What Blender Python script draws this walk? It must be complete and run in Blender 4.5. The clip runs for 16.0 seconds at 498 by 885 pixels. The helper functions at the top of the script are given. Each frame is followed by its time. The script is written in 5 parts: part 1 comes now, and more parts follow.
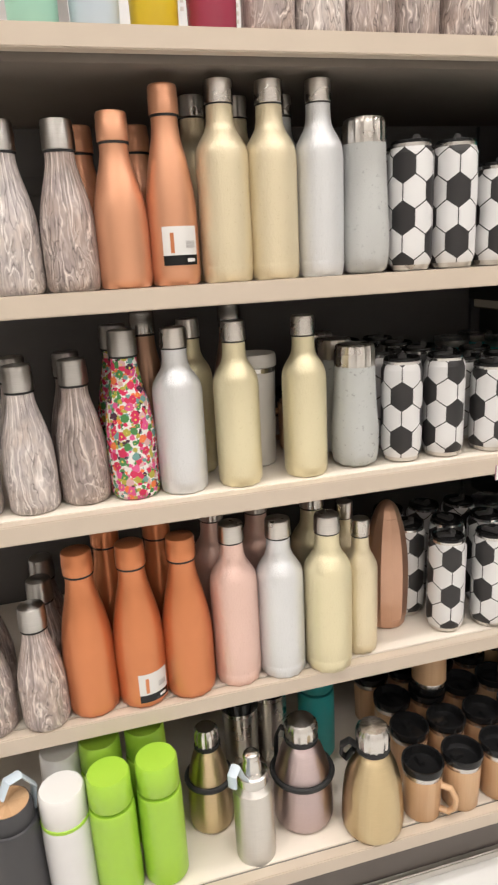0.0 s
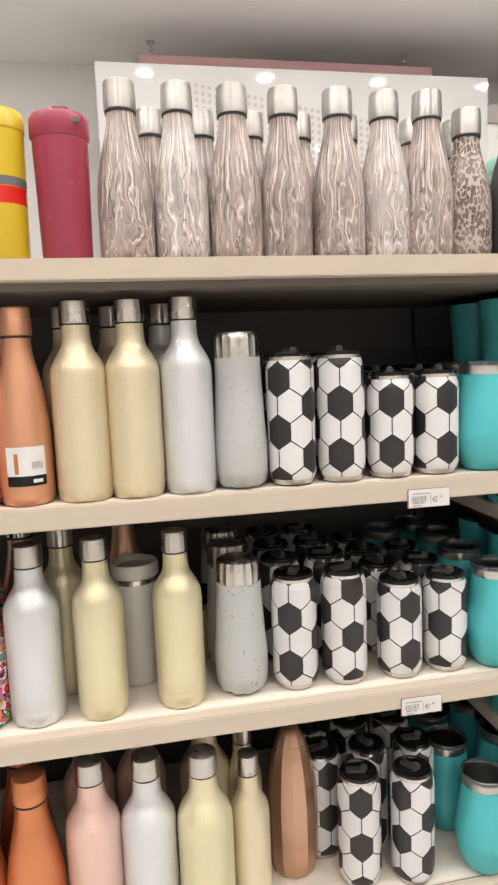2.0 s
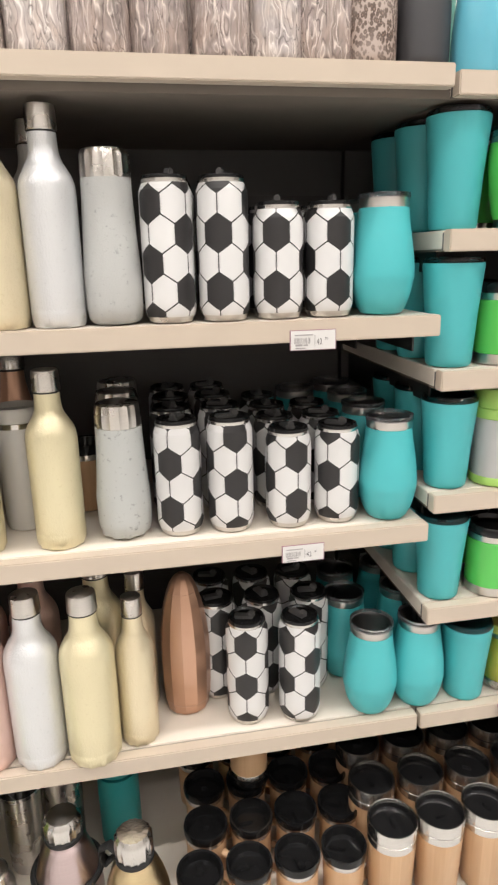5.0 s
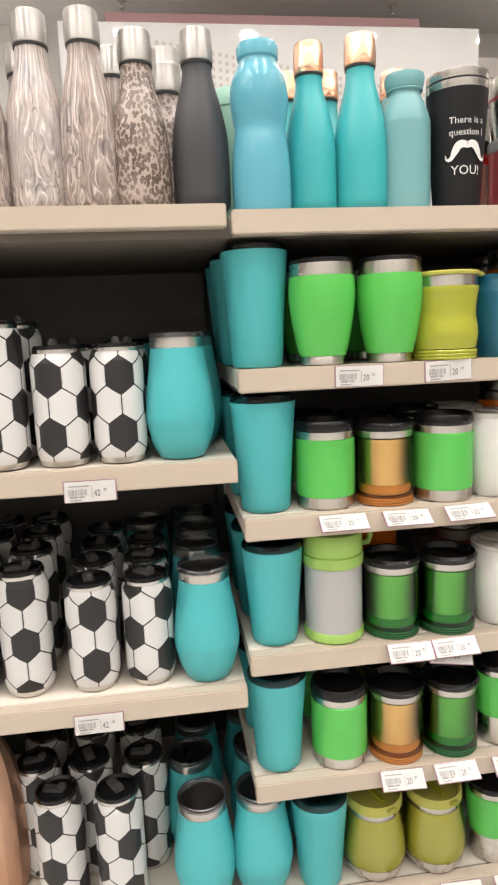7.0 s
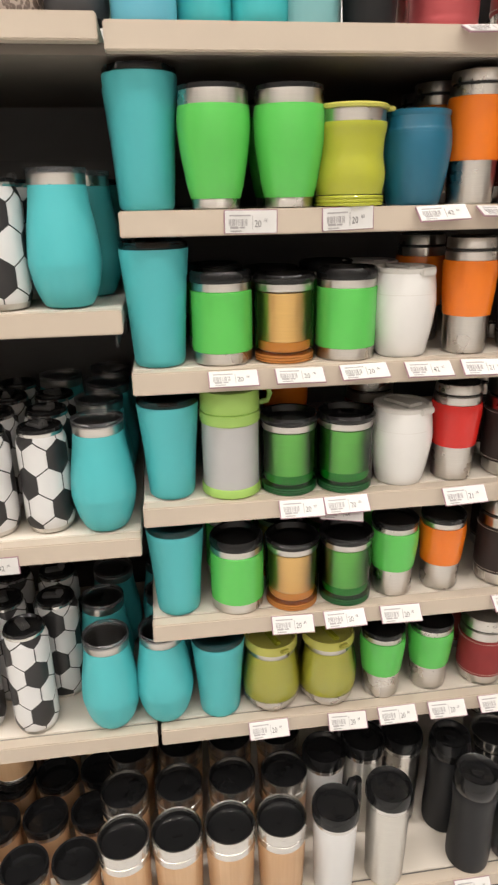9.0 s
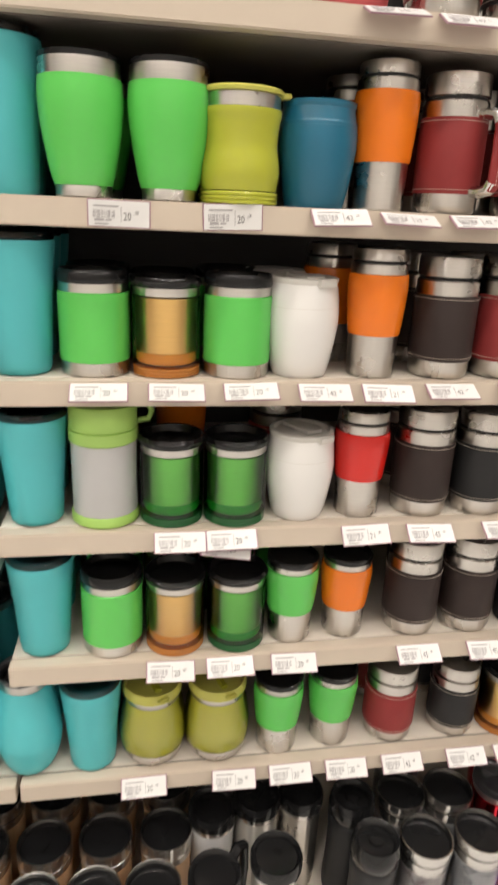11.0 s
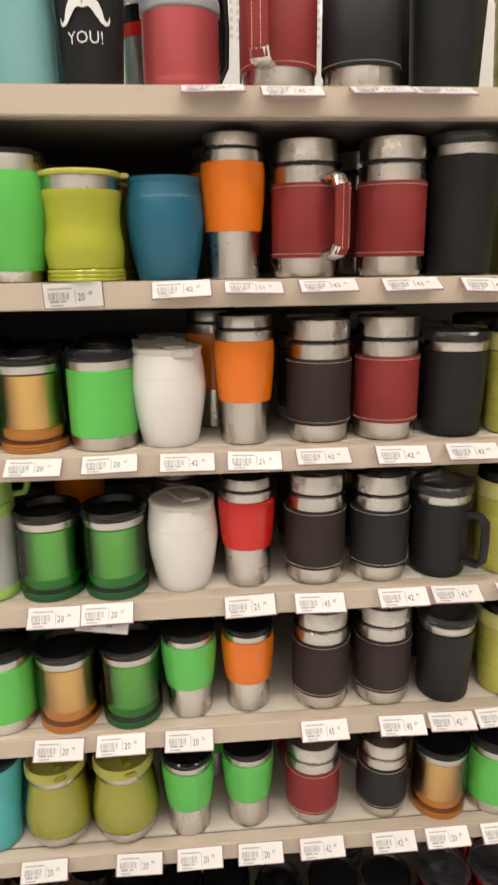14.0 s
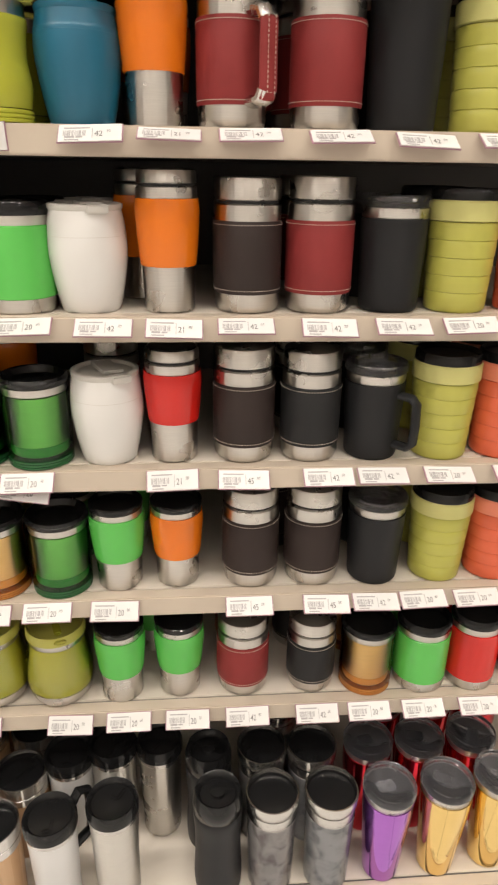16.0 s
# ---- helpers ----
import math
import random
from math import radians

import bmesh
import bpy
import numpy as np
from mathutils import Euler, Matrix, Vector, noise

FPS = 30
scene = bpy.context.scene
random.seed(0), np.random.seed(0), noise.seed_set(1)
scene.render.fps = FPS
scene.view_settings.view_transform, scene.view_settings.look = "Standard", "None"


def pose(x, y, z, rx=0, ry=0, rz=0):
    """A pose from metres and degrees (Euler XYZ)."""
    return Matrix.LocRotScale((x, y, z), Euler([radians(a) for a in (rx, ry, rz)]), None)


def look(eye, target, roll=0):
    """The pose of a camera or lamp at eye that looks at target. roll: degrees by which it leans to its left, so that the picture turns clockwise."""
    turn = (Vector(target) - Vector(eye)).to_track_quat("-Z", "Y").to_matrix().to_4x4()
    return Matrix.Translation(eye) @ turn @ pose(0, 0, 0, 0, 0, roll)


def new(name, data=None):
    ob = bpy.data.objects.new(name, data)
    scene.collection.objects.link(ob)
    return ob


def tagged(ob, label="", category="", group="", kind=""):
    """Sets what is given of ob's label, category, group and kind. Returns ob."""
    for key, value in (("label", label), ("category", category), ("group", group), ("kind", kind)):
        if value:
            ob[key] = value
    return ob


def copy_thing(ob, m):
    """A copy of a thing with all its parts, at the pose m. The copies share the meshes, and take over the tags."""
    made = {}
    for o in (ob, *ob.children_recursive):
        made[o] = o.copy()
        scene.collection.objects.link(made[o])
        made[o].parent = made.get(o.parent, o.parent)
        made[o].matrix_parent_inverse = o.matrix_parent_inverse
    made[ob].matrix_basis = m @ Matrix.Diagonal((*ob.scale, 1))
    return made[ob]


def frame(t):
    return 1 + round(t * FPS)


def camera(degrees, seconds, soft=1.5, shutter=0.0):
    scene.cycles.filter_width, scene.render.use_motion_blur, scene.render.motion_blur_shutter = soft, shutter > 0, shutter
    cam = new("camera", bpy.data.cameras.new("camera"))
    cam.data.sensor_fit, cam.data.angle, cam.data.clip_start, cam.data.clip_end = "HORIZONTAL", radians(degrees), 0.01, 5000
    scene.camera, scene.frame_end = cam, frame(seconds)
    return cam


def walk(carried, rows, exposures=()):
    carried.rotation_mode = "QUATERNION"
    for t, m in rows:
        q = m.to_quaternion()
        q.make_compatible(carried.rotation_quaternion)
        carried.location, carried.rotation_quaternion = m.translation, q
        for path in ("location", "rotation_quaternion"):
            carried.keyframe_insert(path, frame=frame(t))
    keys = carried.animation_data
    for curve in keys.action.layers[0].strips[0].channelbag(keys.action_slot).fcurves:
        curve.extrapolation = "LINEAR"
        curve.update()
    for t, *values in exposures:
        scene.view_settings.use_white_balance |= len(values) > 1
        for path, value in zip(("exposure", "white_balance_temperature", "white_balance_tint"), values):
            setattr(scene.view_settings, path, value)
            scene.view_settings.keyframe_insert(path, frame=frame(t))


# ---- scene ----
cam = camera(42.1, 16.0, 2.2, 0.3)
PATH = [
    (0, (-0.861, -0.872, 1.209), (-0.392, 0.989, 0.644), -3.0),
    (0.5, (-0.801, -0.837, 1.219), (-0.328, 1.027, 0.669), -1.9),
    (1, (-0.714, -0.783, 1.25), (-0.248, 1.094, 0.74), -1.2),
    (1.5, (-0.658, -0.777, 1.298), (-0.18, 1.118, 0.87), -2.0),
    (2, (-0.585, -0.82, 1.343), (-0.223, 1.131, 1.091), -2.3),
    (2.5, (-0.537, -0.841, 1.297), (-0.286, 1.118, 0.979), -1.9),
    (3, (-0.505, -0.827, 1.284), (-0.215, 1.085, 0.772), -2.0),
    (3.5, (-0.476, -0.825, 1.274), (-0.137, 1.065, 0.716), -2.5),
    (5.8, (-0.304, -0.816, 1.25), (0.065, 1.071, 0.698), 0.2),
    (6, (-0.257, -0.783, 1.271), (0.121, 1.098, 0.704), 0.6),
    (6.5, (-0.173, -0.753, 1.314), (0.228, 1.151, 0.849), -1.8),
    (7, (-0.088, -0.778, 1.322), (0.164, 1.179, 0.993), -2.4),
    (7.5, (-0.058, -0.778, 1.302), (0.166, 1.168, 0.895), -2.2),
    (8, (-0.037, -0.774, 1.292), (0.208, 1.133, 0.744), -0.6),
    (8.2, (-0.016, -0.784, 1.307), (0.204, 1.103, 0.681), -0.6),
    (10.5, (0.125, -0.775, 1.248), (0.444, 1.057, 0.512), -1.8),
    (11, (0.176, -0.703, 1.271), (0.493, 1.154, 0.607), 2.5),
    (11.5, (0.244, -0.671, 1.32), (0.594, 1.236, 0.828), 1.4),
    (12, (0.317, -0.683, 1.361), (0.542, 1.282, 1.071), -0.7),
    (12.5, (0.359, -0.697, 1.357), (0.538, 1.273, 1.071), -1.5),
    (13, (0.378, -0.707, 1.332), (0.536, 1.251, 0.963), -2.4),
    (13.5, (0.381, -0.711, 1.318), (0.537, 1.227, 0.849), -1.6),
    (14, (0.393, -0.706, 1.3), (0.55, 1.213, 0.757), -0.8),
    (14.5, (0.409, -0.695, 1.268), (0.529, 1.179, 0.58), 1.8),
    (15, (0.421, -0.696, 1.252), (0.552, 1.153, 0.502), 1.3),
    (15.5, (0.455, -0.696, 1.242), (0.575, 1.133, 0.441), 1.3),
    (16, (0.483, -0.709, 1.242), (0.631, 1.125, 0.465), 0.9),
]
EXPOSURE = [(0.0, -0.38, 6000, 10), (3.5, -0.35, 5950, 10), (6.0, -0.21, 5950, 10), (7.0, -0.35, 6050, 10), (10.5, -0.43, 6150, 10), (12.0, -0.45, 6300, 10), (14.0, -0.57, 6350, 10), (16.0, -0.47, 6350, 10)]
walk(cam, [(t, look(eye, target, roll)) for t, eye, target, roll in PATH], EXPOSURE)

# ---- light ----
CEILING = 3.9
FLOOR = 0.10
world = bpy.data.worlds.new("world")
scene.world = world
world.use_nodes = True
world.node_tree.nodes["Background"].inputs[0].default_value = (1.0, 0.97, 0.93, 1)
world.node_tree.nodes["Background"].inputs[1].default_value = 0.0


ROWS_Y = [3.35 - 0.95 * k for k in range(8)]
COLUMNS_X = [-0.25 + 1.08 * k for k in range(-4, 6)]


def ceiling_spot(x, y, power):
    data = bpy.data.lights.new("ceiling_lamp", "AREA")
    data.shape, data.size, data.energy = "DISK", 0.14, power
    data.color = (1.0, 0.90, 0.79)
    ob = new("ceiling_lamp", data)
    ob.location = (x, y, CEILING - 0.03)
    return ob


for y, watts in ((ROWS_Y[0], 19), (ROWS_Y[2], 14), (ROWS_Y[4], 33), (ROWS_Y[5], 32), (ROWS_Y[7], 22)):
    for k in range(1, 8):
        ceiling_spot(COLUMNS_X[k], y, watts * 0.54)


# ---- materials ----
class Nodes:
    """Short hand for a node tree."""

    def __init__(self, name):
        self.mat = bpy.data.materials.new(name)
        self.mat.use_nodes = True
        self.tree = self.mat.node_tree
        self.bsdf = self.tree.nodes["Principled BSDF"]
        self.object_coords = None

    def add(self, kind, operation="", noise_type="", feature="", data_type="", blend_type="", noise_dimensions=""):
        node = self.tree.nodes.new(kind)
        if operation:
            node.operation = operation
        if noise_type:
            node.noise_type = noise_type
        if feature:
            node.feature = feature
        if data_type:
            node.data_type = data_type
        if blend_type:
            node.blend_type = blend_type
        if noise_dimensions:
            node.noise_dimensions = noise_dimensions
        return node

    def plug(self, value, socket):
        if isinstance(value, bpy.types.NodeSocket):
            self.tree.links.new(value, socket)
        else:
            socket.default_value = value

    def math(self, op, a, b=0.0, c=0.0):
        node = self.add("ShaderNodeMath", operation=op)
        for value, socket in zip((a, b, c), node.inputs):
            self.plug(value, socket)
        return node.outputs[0]

    def coords(self):
        if self.object_coords is None:
            self.object_coords = self.add("ShaderNodeTexCoord").outputs["Object"]
        return self.object_coords

    def mapped(self, scale, vector=None):
        node = self.add("ShaderNodeMapping")
        self.plug(vector or self.coords(), node.inputs[0])
        node.inputs["Scale"].default_value = scale
        return node.outputs[0]

    def noise(self, scale, detail=4.0, vector=None, rough=0.55, distortion=0.0, noise_type="FBM"):
        node = self.add("ShaderNodeTexNoise", noise_type=noise_type)
        self.plug(vector or self.coords(), node.inputs["Vector"])
        node.inputs["Scale"].default_value = scale
        node.inputs["Detail"].default_value = detail
        node.inputs["Roughness"].default_value = rough
        node.inputs["Distortion"].default_value = distortion
        return node.outputs[0]

    def voronoi(self, scale, vector=None, feature="F1", out="Distance"):
        node = self.add("ShaderNodeTexVoronoi", feature=feature)
        self.plug(vector or self.coords(), node.inputs["Vector"])
        node.inputs["Scale"].default_value = scale
        return node.outputs[out]

    def ramp(self, value, stops, mode="LINEAR"):
        node = self.add("ShaderNodeValToRGB")
        self.plug(value, node.inputs[0])
        node.color_ramp.interpolation = mode
        bar = node.color_ramp.elements
        while len(bar) < len(stops):
            bar.new(0.5)
        for e, (p, c) in zip(bar, stops):
            e.position, e.color = p, (*c, 1) if len(c) == 3 else c
        return node.outputs[0]

    def mix(self, fac, a, b):
        node = self.add("ShaderNodeMix", data_type="RGBA")
        self.plug(fac, node.inputs[0])
        for value, socket in ((a, node.inputs[6]), (b, node.inputs[7])):
            self.plug((*value, 1) if isinstance(value, tuple) else value, socket)
        return node.outputs[2]

    def random(self):
        return self.add("ShaderNodeObjectInfo").outputs["Random"]

    def bump(self, height, strength=0.2, distance=0.001):
        node = self.add("ShaderNodeBump")
        node.inputs["Strength"].default_value = strength
        node.inputs["Distance"].default_value = distance
        self.plug(height, node.inputs["Height"])
        self.plug(node.outputs[0], self.bsdf.inputs["Normal"])

    def done(self, color, rough=0.4, metal=0.0, **more):
        self.plug((*color, 1) if isinstance(color, tuple) else color, self.bsdf.inputs["Base Color"])
        self.plug(rough, self.bsdf.inputs["Roughness"])
        self.plug(metal, self.bsdf.inputs["Metallic"])
        for key, value in more.items():
            self.plug(value, self.bsdf.inputs[key.replace("_", " ")])
        return self.mat


def shade(c, k):
    return tuple(min(1.0, v * k) for v in c)


def paint(name, color, rough=0.4, metal=0.0, grain=700.0, relief=0.05, vary=0.06, **more):
    """Painted or moulded surface: slight cloudiness, fine grain, and a little difference from piece to piece."""
    n = Nodes(name)
    cloud = n.noise(14.0, 3)
    col = n.mix(cloud, shade(color, 1 - vary), shade(color, 1 + vary))
    fine = n.noise(grain, 2)
    n.bump(fine, relief, 0.0006)
    smear = n.math("MULTIPLY_ADD", n.noise(35.0, 3), 0.08, rough - 0.04)
    return n.done(col, smear, metal, **more)


def steel(name, color=(0.62, 0.595, 0.56), rough=0.28, brushed=0.92, wave=1.0):
    """Brushed round the axis, so that highlights draw out along it."""
    n = Nodes(name)
    lines = n.noise(1.0, 3, n.mapped((40, 40, 1800)))
    col = n.mix(lines, shade(color, 0.86), shade(color, 1.1))
    if brushed:
        wavy = n.noise(1.0, 2, n.mapped((95, 95, 3)))
        n.bump(n.math("MULTIPLY_ADD", wavy, 2.2 * wave, n.math("MULTIPLY", lines, 0.12)), 0.45, 0.0009)
        tangent = n.add("ShaderNodeTangent")
        tangent.direction_type, tangent.axis = "RADIAL", "Z"
        n.plug(tangent.outputs[0], n.bsdf.inputs["Tangent"])
    return n.done(col, n.math("MULTIPLY_ADD", n.noise(22, 3), 0.08, rough - 0.04), 1.0, Anisotropic=brushed, Anisotropic_Rotation=0.25)


def laminate():
    n = Nodes("shelf_laminate")
    grain = n.noise(1.0, 5, n.mapped((3, 60, 60)))
    blot = n.noise(5.0, 3)
    col = n.mix(grain, (0.79, 0.72, 0.62), (0.84, 0.775, 0.685))
    scuff = n.ramp(n.noise(46, 4, rough=0.7), [(0.66, (0, 0, 0)), (0.74, (1, 1, 1))])
    col = n.mix(n.math("MULTIPLY", scuff, 0.18), col, (0.58, 0.51, 0.43))
    col = n.mix(n.math("MULTIPLY", blot, 0.2), col, (0.70, 0.63, 0.53))
    n.bump(grain, 0.06, 0.0006)
    return n.done(col, n.math("MULTIPLY_ADD", blot, 0.2, 0.36))


def bamboo(name):
    n = Nodes(name)
    x = n.add("ShaderNodeSeparateXYZ")
    n.plug(n.coords(), x.inputs[0])
    turn = n.math("ARCTAN2", x.outputs[1], x.outputs[0])
    stave = n.math("FLOOR", n.math("MULTIPLY", turn, 14 / math.tau))
    white = n.add("ShaderNodeTexWhiteNoise", noise_dimensions="1D")
    n.plug(n.math("ADD", stave, n.math("MULTIPLY", n.random(), 40)), white.inputs["W"])
    fibre = n.noise(1.0, 4, n.mapped((260, 260, 12)))
    col = n.mix(white.outputs[0], (0.56, 0.345, 0.185), (0.68, 0.46, 0.27))
    col = n.mix(n.math("MULTIPLY", fibre, 0.4), col, (0.40, 0.21, 0.09))
    n.bump(fibre, 0.06, 0.0005)
    return n.done(col, 0.42)


def football():
    """White print with black hexagons, six round the can."""
    n = Nodes("football_print")
    x = n.add("ShaderNodeSeparateXYZ")
    n.plug(n.coords(), x.inputs[0])
    u = n.math("MULTIPLY", n.math("ARCTAN2", x.outputs[1], x.outputs[0]), 6 / math.tau)
    v = n.math("MULTIPLY_ADD", x.outputs[2], 1 / 0.0412, -0.0685)
    r3 = math.sqrt(3)

    def cell(du, dv):
        a = n.math("SUBTRACT", n.math("FLOORED_MODULO", n.math("SUBTRACT", u, du), 1.0), 0.5)
        b = n.math("SUBTRACT", n.math("FLOORED_MODULO", n.math("SUBTRACT", v, dv), r3), r3 / 2)
        return a, b, n.math("ADD", n.math("MULTIPLY", a, a), n.math("MULTIPLY", b, b))

    ax, ay, da = cell(0, 0)
    bx, by, db = cell(0.5, r3 / 2)
    pick = n.math("LESS_THAN", da, db)
    rest = n.math("SUBTRACT", 1.0, pick)
    gx = n.math("ADD", n.math("MULTIPLY", ax, pick), n.math("MULTIPLY", bx, rest))
    gy = n.math("ADD", n.math("MULTIPLY", ay, pick), n.math("MULTIPLY", by, rest))
    px, py = n.math("ABSOLUTE", gx), n.math("ABSOLUTE", gy)
    edge = n.math("MAXIMUM", px, n.math("ADD", n.math("MULTIPLY", px, 0.5), n.math("MULTIPLY", py, r3 / 2)))
    row = n.math("ROUND", n.math("DIVIDE", n.math("SUBTRACT", v, gy), r3 / 2))
    key = n.math("ROUND", n.math("SUBTRACT", n.math("SUBTRACT", u, gx), n.math("MULTIPLY", row, 1.5)))
    black = n.math("LESS_THAN", n.math("FLOORED_MODULO", n.math("ADD", key, 0.01), 3.0), 0.5)
    seam = n.math("GREATER_THAN", edge, 0.478)
    stitch = n.math("MULTIPLY", n.math("GREATER_THAN", n.math("FLOORED_MODULO", n.math("MULTIPLY", v, 13.0), 1.0), 0.5),
                    n.math("MULTIPLY", n.math("GREATER_THAN", px, 0.435), n.math("LESS_THAN", py, 0.2)))
    white = n.mix(n.noise(18, 2), (0.66, 0.66, 0.665), (0.75, 0.75, 0.745))
    col = n.mix(n.math("MULTIPLY", stitch, 0.35), white, (0.2, 0.2, 0.2))
    col = n.mix(n.math("MAXIMUM", black, seam), col, (0.022, 0.021, 0.022))
    return n.done(col, n.math("MULTIPLY_ADD", black, 0.12, 0.3))


def hydrographic(name, dark, mid, light):
    """Streaked print: pale ribbons run down from the neck and loop over a mottled ground towards the foot."""
    n = Nodes(name)
    x = n.add("ShaderNodeSeparateXYZ")
    n.plug(n.coords(), x.inputs[0])
    chance = n.random()
    turn = n.math("ARCTAN2", x.outputs[1], x.outputs[0])
    shift = n.add("ShaderNodeVectorMath", operation="ADD")
    n.plug(n.coords(), shift.inputs[0])
    spin = n.add("ShaderNodeCombineXYZ")
    for i, k in enumerate((3.1, 7.7, 1.9)):
        n.plug(n.math("MULTIPLY", chance, k), spin.inputs[i])
    n.plug(spin.outputs[0], shift.inputs[1])
    base = shift.outputs[0]
    curl = n.math("MAXIMUM", n.math("MULTIPLY_ADD", x.outputs[2], -17.0, 2.6), 0.22)
    sway = n.math("MULTIPLY", n.math("SUBTRACT", n.noise(1.0, 2, n.mapped((20, 20, 8), base)), 0.5), curl)
    flick = n.math("MULTIPLY", n.math("SUBTRACT", n.noise(1.0, 2, n.mapped((42, 42, 17), base)), 0.5), curl)

    def ribbons(count, a, c, width):
        wave = n.math("ABSOLUTE", n.math("SINE", n.math("MULTIPLY_ADD", turn, count, n.math("MULTIPLY_ADD", sway, a, n.math("MULTIPLY", flick, c)))))
        return n.ramp(wave, [(0.0, (1, 1, 1)), (width, (0.35, 0.35, 0.35)), (width * 2.2, (0, 0, 0))])

    patch = n.noise(1.0, 4, n.mapped((70, 70, 24), base), 0.6, 0.8)
    ground = n.ramp(patch, [(0.28, dark), (0.45, mid), (0.58, shade(mid, 1.35)), (0.72, light)])
    tint = n.ramp(n.noise(30, 2, base), [(0.36, (0.86, 0.83, 0.90)), (0.5, (1.0, 0.96, 0.94)), (0.66, (1.05, 0.93, 0.84))])
    node = n.add("ShaderNodeMix", data_type="RGBA", blend_type="MULTIPLY")
    node.inputs[0].default_value = 0.8
    n.plug(ground, node.inputs[6])
    n.plug(tint, node.inputs[7])
    col = node.outputs[2]

    def lock(salt):
        moved = n.add("ShaderNodeVectorMath", operation="ADD")
        n.plug(base, moved.inputs[0])
        moved.inputs[1].default_value = (salt, salt, salt)
        return n.ramp(n.noise(1.0, 2, n.mapped((75, 75, 14), moved.outputs[0])), [(0.42, (0, 0, 0)), (0.56, (1, 1, 1))])

    col = n.mix(0.22, col, light)
    col = n.mix(n.math("MULTIPLY", n.math("MULTIPLY", ribbons(13.0, 6.0, 9.0, 0.26), lock(1.0)), 0.85), col, shade(dark, 0.8))
    col = n.mix(n.math("MULTIPLY", n.math("MULTIPLY", ribbons(8.0, 7.0, 6.0, 0.24), lock(2.0)), 0.95), col, shade(light, 1.35))
    col = n.mix(n.math("MULTIPLY", n.math("MULTIPLY", ribbons(15.0, -9.0, 13.0, 0.26), lock(3.0)), 0.9), col, shade(light, 1.25))
    col = n.mix(n.math("MULTIPLY", n.math("MULTIPLY", ribbons(10.0, 9.0, -16.0, 0.16), lock(4.0)), 0.8), col, shade(dark, 0.5))
    return n.done(col, 0.28)


def soft_picture(name, low, high):
    """A blurred grey picture behind clear plastic."""
    n = Nodes(name)
    blobs = n.noise(1.0, 3, n.mapped((44, 44, 36)), 0.5, 0.6)
    return n.done(n.ramp(blobs, [(0.36, low), (0.47, shade(high, 0.8)), (0.6, high)]), 0.35)


def leopard():
    """Dark ragged spots, some with a brown heart, on a pale ground."""
    n = Nodes("leopard_print")
    spots = n.voronoi(1.0, n.mapped((255, 255, 165)))
    ragged = n.math("MULTIPLY_ADD", n.noise(260, 2), 0.5, n.math("SUBTRACT", spots, 0.25))
    col = n.ramp(ragged, [(0.14, (0.26, 0.18, 0.14)), (0.24, (0.09, 0.062, 0.05)), (0.50, (0.12, 0.085, 0.07)), (0.62, (0.46, 0.38, 0.335))])
    col = n.mix(n.ramp(n.noise(30, 2), [(0.4, (0, 0, 0)), (0.7, (0.4, 0.4, 0.4))]), col, (0.52, 0.44, 0.40))
    return n.done(col, 0.28)


def floral():
    """Small many-coloured flowers with ragged petals, two sizes, on white."""
    n = Nodes("floral_print")
    col = n.mix(n.noise(60, 2), (0.76, 0.74, 0.70), (0.82, 0.80, 0.77))
    for scale, size, salt in (((165, 165, 160), 0.64, 0.0), ((96, 96, 90), 0.60, 3.3)):
        place = n.add("ShaderNodeVectorMath", operation="ADD")
        n.plug(n.mapped(scale), place.inputs[0])
        place.inputs[1].default_value = (salt, salt * 1.7, salt * 0.6)
        shape = n.voronoi(1.0, place.outputs[0])
        pick = n.add("ShaderNodeSeparateColor")
        n.plug(n.voronoi(1.0, place.outputs[0], out="Color"), pick.inputs[0])
        petal = n.ramp(pick.outputs[0], [(0.0, (0.62, 0.03, 0.10)), (0.22, (0.80, 0.20, 0.06)), (0.32, (0.07, 0.24, 0.07)), (0.48, (0.44, 0.40, 0.06)),
                                         (0.58, (0.16, 0.32, 0.30)), (0.68, (0.70, 0.10, 0.28)), (0.84, (0.07, 0.025, 0.05)), (0.93, (0.66, 0.40, 0.40))], "CONSTANT")
        ragged = n.math("MULTIPLY_ADD", n.noise(1.0, 2, n.mapped((330, 330, 330))), 0.55, n.math("SUBTRACT", shape, 0.275))
        shown = n.math("MULTIPLY", n.math("LESS_THAN", ragged, size), n.math("GREATER_THAN", pick.outputs[1], 0.06 if salt == 0 else 0.30))
        col = n.mix(shown, col, petal)
        col = n.mix(n.math("MULTIPLY", n.math("LESS_THAN", ragged, 0.12), shown), col, (0.78, 0.60, 0.10))
    return n.done(col, 0.27)


def speckled(name, color, dot, scale=170, relief=0.3, metal=0.0, rough=0.42, emboss=0.0):
    """Sprayed finish with fine specks; emboss raises worm-like curls as on hammered lacquer."""
    n = Nodes(name)
    d = n.noise(scale, 4, rough=0.7)
    col = n.mix(n.noise(9, 2), shade(color, 0.94), shade(color, 1.05))
    col = n.mix(n.ramp(d, [(0.60, (0, 0, 0)), (0.70, (1, 1, 1))]), col, dot)
    height = n.noise(420, 3)
    if emboss:
        height = n.math("MULTIPLY_ADD", n.noise(1.0, 3, n.mapped((420, 420, 130))), emboss, height)
    n.bump(height, relief, 0.0008)
    return n.done(col, rough, metal)


